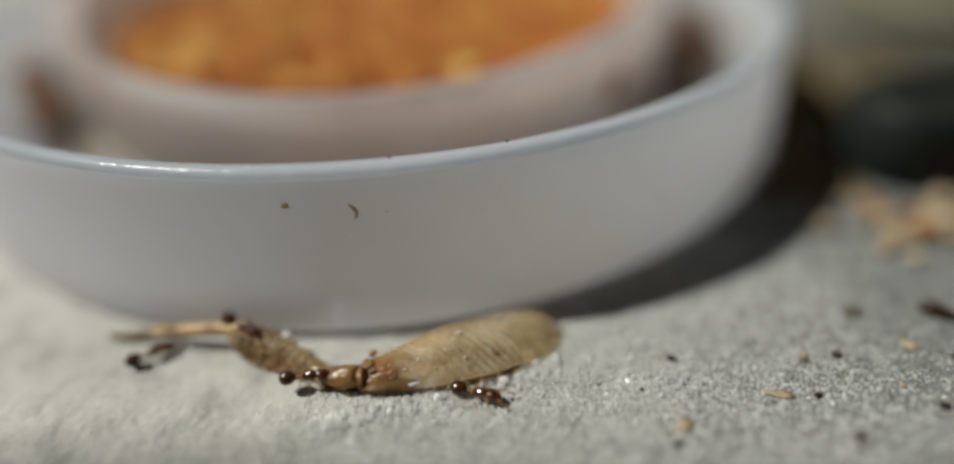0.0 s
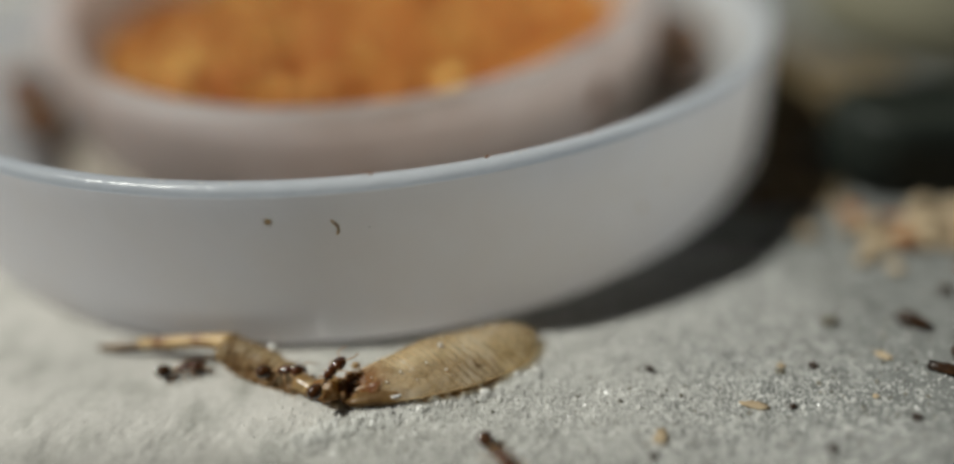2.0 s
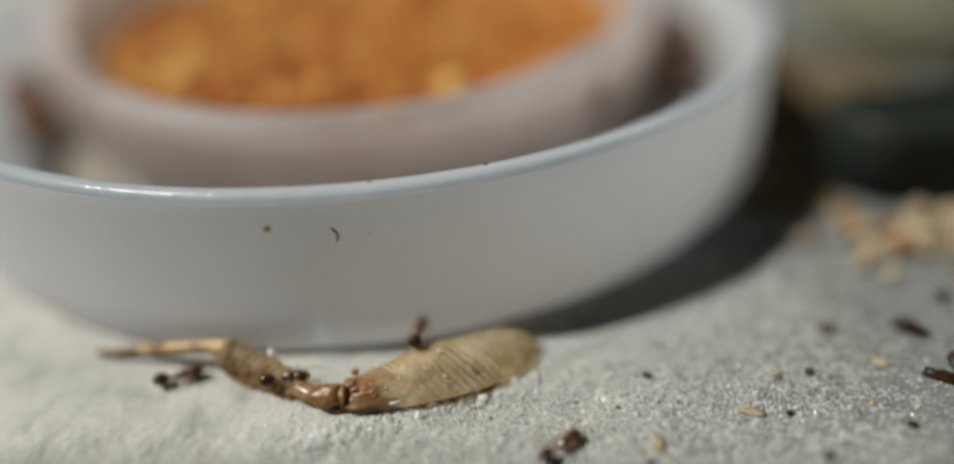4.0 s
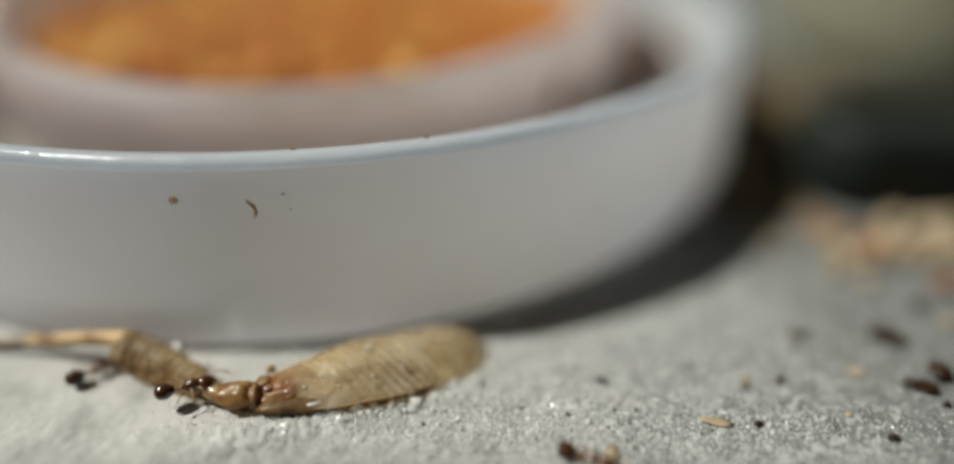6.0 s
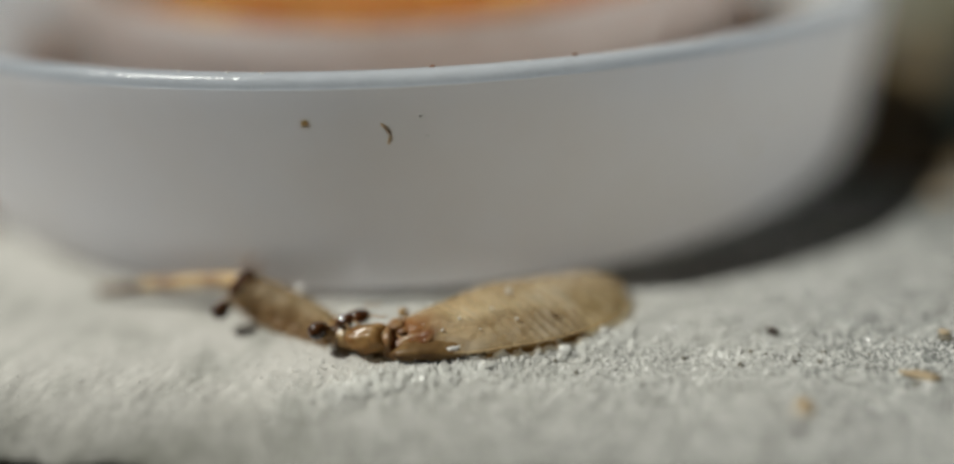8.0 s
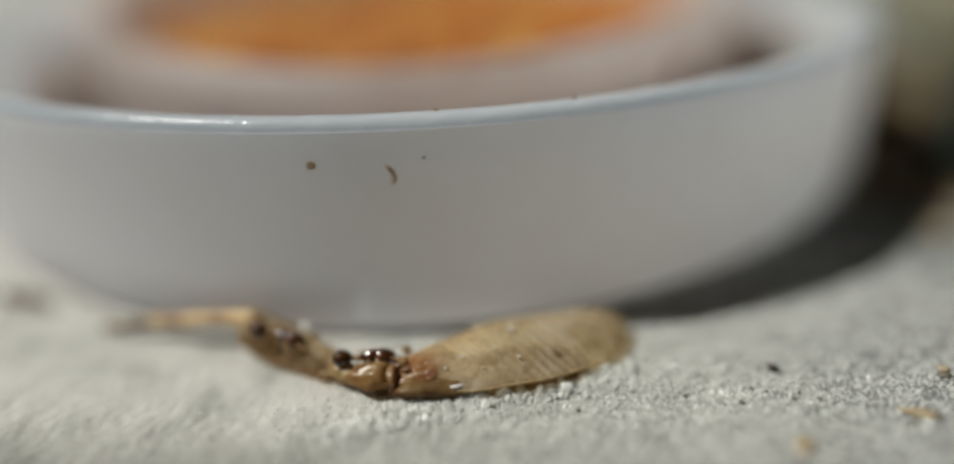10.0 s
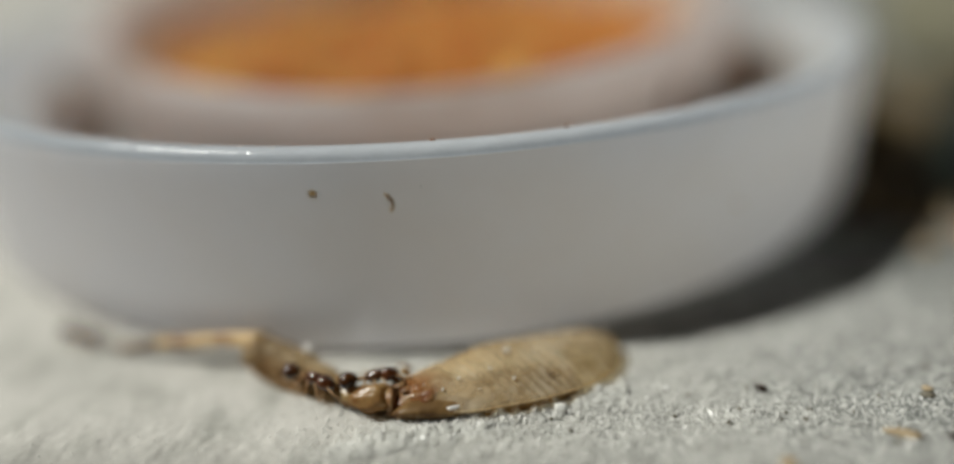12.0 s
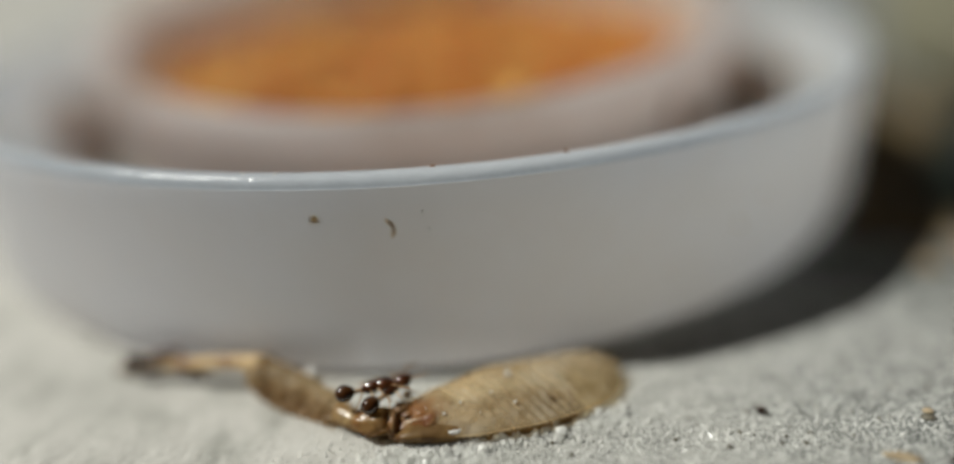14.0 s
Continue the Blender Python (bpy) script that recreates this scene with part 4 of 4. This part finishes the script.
# ---- loose clear grains on the stone ----
def build_grains():
    rng = np.random.RandomState(5)
    n = 140000
    x = np.where(rng.uniform(0, 1, n) < 0.85, rng.normal(3, 14, n), rng.uniform(-26, -5, n))
    y = rng.uniform(17.5, 36, n)
    heap = rng.uniform(0, 1, n) < 0.035
    x = np.where(heap, rng.uniform(-9.5, 3.5, n), x)
    y = np.where(heap, 22.0 + 0.33 * (x + 5.5) + rng.normal(0, 0.4, n), y)
    fade = np.maximum(np.clip((x + 13) / 6, 0.0, 1), 0.10 * np.clip((23.8 - y) / 1.5, 0, 1) * np.clip((x + 27) / 6, 0, 1)) * np.clip((34 - x) / 14, 0, 1)
    keep = (y > edge_line(x) + 0.6) & (np.hypot(x - CX, y - CY) > 36.2) & (rng.uniform(0, 1, n) < fade)
    x, y = x[keep], y[keep]
    z = ledge_height(x, y) + np.where(heap[keep], 0.16 * rng.uniform(0, 1, len(x)), 0.0)
    r = (0.026 + 0.07 * rng.uniform(0, 1, len(x)) ** 3 + 0.07 * (rng.uniform(0, 1, len(x)) < 0.06)) * (0.45 + 0.55 * fade[keep])
    front = 22.4 + 0.33 * (x + 5.5)
    r *= 1 + 1.3 * np.exp(-((y - front + 0.25) / 0.55) ** 2) * (x > -9) * (x < 3.5)
    octa = np.array([(1, 0, 0), (-1, 0, 0), (0, 1, 0), (0, -1, 0), (0, 0, 1), (0, 0, -1)], float)
    tri = np.array([(0, 2, 4), (2, 1, 4), (1, 3, 4), (3, 0, 4), (2, 0, 5), (1, 2, 5), (3, 1, 5), (0, 3, 5)])
    v = octa[None] * r[:, None, None] * rng.uniform(0.6, 1.3, (len(x), 6, 1)) + rng.uniform(-0.25, 0.25, (len(x), 6, 3)) * r[:, None, None]
    v[..., 2] *= rng.uniform(0.7, 1.7, (len(x), 1))
    a = rng.uniform(0, 6.28, len(x))
    tip = rng.normal(0, 0.6, len(x))
    c, s = np.cos(tip)[:, None], np.sin(tip)[:, None]
    v = np.stack([v[..., 0] * c - v[..., 2] * s, v[..., 1], v[..., 0] * s + v[..., 2] * c], -1)
    c, s = np.cos(a)[:, None], np.sin(a)[:, None]
    v = np.stack([v[..., 0] * c - v[..., 1] * s, v[..., 0] * s + v[..., 1] * c, v[..., 2]], -1)
    v += np.stack([x, y, z + r * 0.05], 1)[:, None, :]
    f = tri[None] + (np.arange(len(x)) * 6)[:, None, None]
    me = bpy.data.meshes.new("loose_grains")
    me.from_pydata((v.reshape(-1, 3) * MM).tolist(), [], f.reshape(-1, 3).tolist())
    me.materials.append(M_CRYSTAL)
    tagged(new("loose_grains", me), "loose clear and white mineral grains on the stone", "grains", kind="stuff")


build_grains()


def build_dark_grains():
    rng = np.random.RandomState(17)
    n = 1500
    x, y = rng.uniform(-9, 30, n), rng.uniform(18, 36, n)
    keep = (y > edge_line(x) + 0.6) & (np.hypot(x - CX, y - CY) > 36.4) & (rng.uniform(0, 1, n) < np.clip((x + 5) / 14, 0.0, 1))
    x, y = x[keep], y[keep]
    r = 0.03 + 0.10 * rng.uniform(0, 1, len(x)) ** 4
    octa = np.array([(1, 0, 0), (-1, 0, 0), (0, 1, 0), (0, -1, 0), (0, 0, 1), (0, 0, -1)], float)
    tri = np.array([(0, 2, 4), (2, 1, 4), (1, 3, 4), (3, 0, 4), (2, 0, 5), (1, 2, 5), (3, 1, 5), (0, 3, 5)])
    v = octa[None] * r[:, None, None] * rng.uniform(0.6, 1.5, (len(x), 6, 1)) + rng.uniform(-0.3, 0.3, (len(x), 6, 3)) * r[:, None, None]
    v += np.stack([x, y, ledge_height(x, y) + r * 0.4], 1)[:, None, :]
    f = tri[None] + (np.arange(len(x)) * 6)[:, None, None]
    me = bpy.data.meshes.new("dark_grains")
    me.from_pydata((v.reshape(-1, 3) * MM).tolist(), [], f.reshape(-1, 3).tolist())
    me.materials.append(M_DUST)
    tagged(new("dark_grains", me), "scattered grey and brown grains on the stone", "grains", kind="stuff")


build_dark_grains()


# ---- motion ----
def ant_rows(rows):
    """Rows of seconds, place of the body's middle in millimetres, heading and climb in degrees."""
    return [(t, pose(x * MM, y * MM, (z - 0.39) * MM, 0, -climb, head)) for t, x, y, z, head, climb in rows]


def step_legs(ant, spans, swing=16.0, beat=5.0):
    """Swing an ant's six legs by turns of three while it walks, each about its root."""
    for leg in [c for c in ant.children if c.name.startswith("leg")]:
        root, foot = leg.data.vertices[0].co, leg.data.vertices[len(leg.data.vertices) - 3].co
        side = 1 if foot.y > 0 else -1
        rank = round((root.x / MM - 0.08) / 0.2)
        phase = math.pi * ((rank + (side > 0)) % 2)
        pivot = Matrix.Translation(root)
        rows = [(0.0, Matrix.Identity(4))] if spans[0][0] > 0 else []
        for start, end in spans:
            for k in range(int(round((end - start) * 10)) + 1):
                turn = swing * math.sin(2 * math.pi * beat * 0.3 * k / 10 * 2 + phase) * (0 if k == 0 and start > 0 else 1)
                rows.append((round(start + k / 10, 2), pivot @ Matrix.Rotation(radians(side * turn), 4, "Z") @ pivot.inverted()))
        rows.append((14.0, rows[-1][1]))
        walk(leg, rows if rows[-2][0] < 14.0 else rows[:-1])


def motions():
    step_legs(ANT_WALKER, [(0.0, 8.0)])
    step_legs(ANT_CLIMBER, [(0.0, 6.0)])
    step_legs(ANT_FAR, [(7.0, 14.0)])
    walk(ANT_CLIMBER, ant_rows([
        (0.0, -9.62, 23.4, 1.0, 6, 0), (0.5, -8.85, 23.36, 1.3, 28, 8), (1.0, -7.8, 23.25, 1.55, 46, 15), (1.5, -7.55, 23.45, 1.75, 51, 20),
        (2.0, -7.4, 23.4, 1.85, 51, 20), (2.4, -6.7, 23.2, 1.95, 45, 15), (2.7, -5.3, 23.4, 2.0, 20, 8), (3.4, -3.6, 25.2, 2.2, 55, 8), (4.2, -2.8, 27.0, 2.0, 85, -15),
        (4.8, -2.55, 27.6, 1.5, 80, -20), (5.05, -2.5, 27.75, 1.35, 60, -25), (5.4, -1.9, 27.8, 0.9, 35, -20), (6.0, 1.2, 28.15, 0.45, 25, 0), (14.0, 1.4, 28.2, 0.45, 25, 0)]))
    walk(ANT_WALKER, ant_rows([
        (0.0, -0.94, 22.6, 0.45, -18, 0), (0.2, -0.77, 22.65, 0.45, -2, 0), (0.4, -0.32, 22.55, 0.45, -12, 0), (0.6, 0.1, 21.7, 0.45, -32, 0), (0.8, 0.0, 21.5, 0.45, -64, 0),
        (1.0, 0.06, 21.25, 0.45, -64, 0), (1.2, 0.39, 20.85, 0.45, -54, 0), (1.5, 0.89, 20.05, 0.45, -44, 0), (1.8, 1.0, 19.8, 0.45, -55, 0), (2.0, 1.05, 19.65, 0.45, -53, 0),
        (2.4, 1.35, 18.9, 0.45, -57, 0), (2.7, 1.6, 18.6, 0.45, -45, 0), (3.5, 3.0, 19.2, 0.45, 20, 0), (4.3, 4.8, 21.0, 0.45, 40, 0),
        (4.8, 5.72, 21.7, 0.45, 2, 0), (5.0, 6.29, 21.35, 0.45, -16, 0), (5.2, 6.75, 20.8, 0.45, -28, 0), (5.5, 7.0, 20.5, 0.45, -40, 0), (5.7, 7.5, 20.7, 0.45, -38, 0),
        (6.0, 7.85, 20.1, 0.45, -25, 0), (6.4, 8.3, 19.5, 0.45, -32, 0), (6.8, 10.6, 18.6, 0.4, -25, 0), (7.0, 11.8, 18.0, 0.4, -25, 0), (7.2, 15.2, 18.2, 0.4, -15, 0), (7.6, 20.0, 17.0, 0.4, -20, 0), (8.5, 25.0, 14.5, 0.4, -35, 0), (14.0, 29.0, 10.0, 0.4, -45, 0)]))
    walk(ANT_FEEDER, ant_rows([
        (0.0, -13.60, 26.36, 1.97, -28, -8), (0.6, -12.60, 25.86, 1.87, -28, -8), (1.0, -11.60, 25.36, 1.57, -30, -8), (1.5, -10.80, 24.88, 1.12, -28, -5), (2.0, -10.35, 24.63, 1.07, 2, 0), (2.5, -10.20, 24.63, 1.07, 0, 0), (5.0, -9.85, 24.23, 1.07, 15, 0), (5.5, -9.55, 23.83, 1.07, 12, 0),
        (6.0, -9.95, 23.73, 1.07, 20, 0), (6.5, -10.05, 23.98, 1.07, 20, 0), (7.0, -10.20, 24.08, 1.07, 4, 0), (7.5, -9.60, 23.98, 1.10, 16, 3), (8.0, -8.86, 23.93, 1.22, 25, 6), (8.5, -8.55, 24.08, 1.22, 28, 6),
        (11.0, -7.85, 24.06, 1.42, -8, 0), (11.5, -7.80, 24.11, 1.42, 0, 0), (12.0, -7.80, 24.06, 1.42, 10, 4), (12.5, -7.65, 23.86, 1.52, 40, 8), (13.0, -7.48, 23.66, 1.62, 34, 10), (13.5, -7.40, 23.66, 1.67, 37, 10), (14.0, -7.00, 24.21, 1.82, 44, 12)]))
    walk(ANT_LATE, ant_rows([
        (0.0, -18.8, 25.9, 0.5, 35, 0), (1.5, -16.65, 25.6, 0.5, 10, 0), (2.5, -16.2, 25.6, 0.5, 14, 0), (5.0, -16.4, 25.4, 0.5, 18, 0), (5.5, -15.6, 25.7, 0.5, 38, 0), (6.0, -15.0, 25.5, 0.5, 38, 0),
        (6.5, -14.9, 25.5, 0.55, 42, 5), (7.0, -14.6, 25.65, 0.8, 45, 12), (7.5, -14.4, 25.6, 1.2, 50, 40), (8.0, -13.9, 25.8, 1.6, 60, 30), (8.5, -13.1, 25.6, 1.75, 0, 5), (8.7, -12.9, 25.5, 1.75, -12, 0), (11.0, -11.7, 25.0, 1.6, -18, -5), (11.5, -11.35, 24.7, 1.5, -23, -5),
        (12.0, -10.6, 24.2, 1.35, -20, -3), (12.5, -9.1, 24.3, 1.75, 25, 5), (13.0, -8.3, 24.3, 1.95, 22, 5), (13.5, -8.15, 24.35, 1.95, 20, 5), (14.0, -8.0, 24.2, 2.0, 15, 5)]))
    walk(ANT_FAR, ant_rows([
        (0.0, -50.0, 52.0, 0.45, -80, 0), (7.0, -36.0, 38.0, 0.45, -50, 0), (10.8, -26.2, 29.35, 0.45, -10, 0), (11.5, -25.2, 29.2, 0.45, -15, 0), (12.0, -24.2, 28.65, 0.45, -22, 0), (12.5, -22.4, 27.9, 0.5, -22, 0), (13.0, -21.4, 27.6, 0.6, 0, 4), (13.5, -20.6, 27.4, 0.8, 5, 8), (14.0, -19.6, 27.4, 1.2, 10, 8)]))


motions()
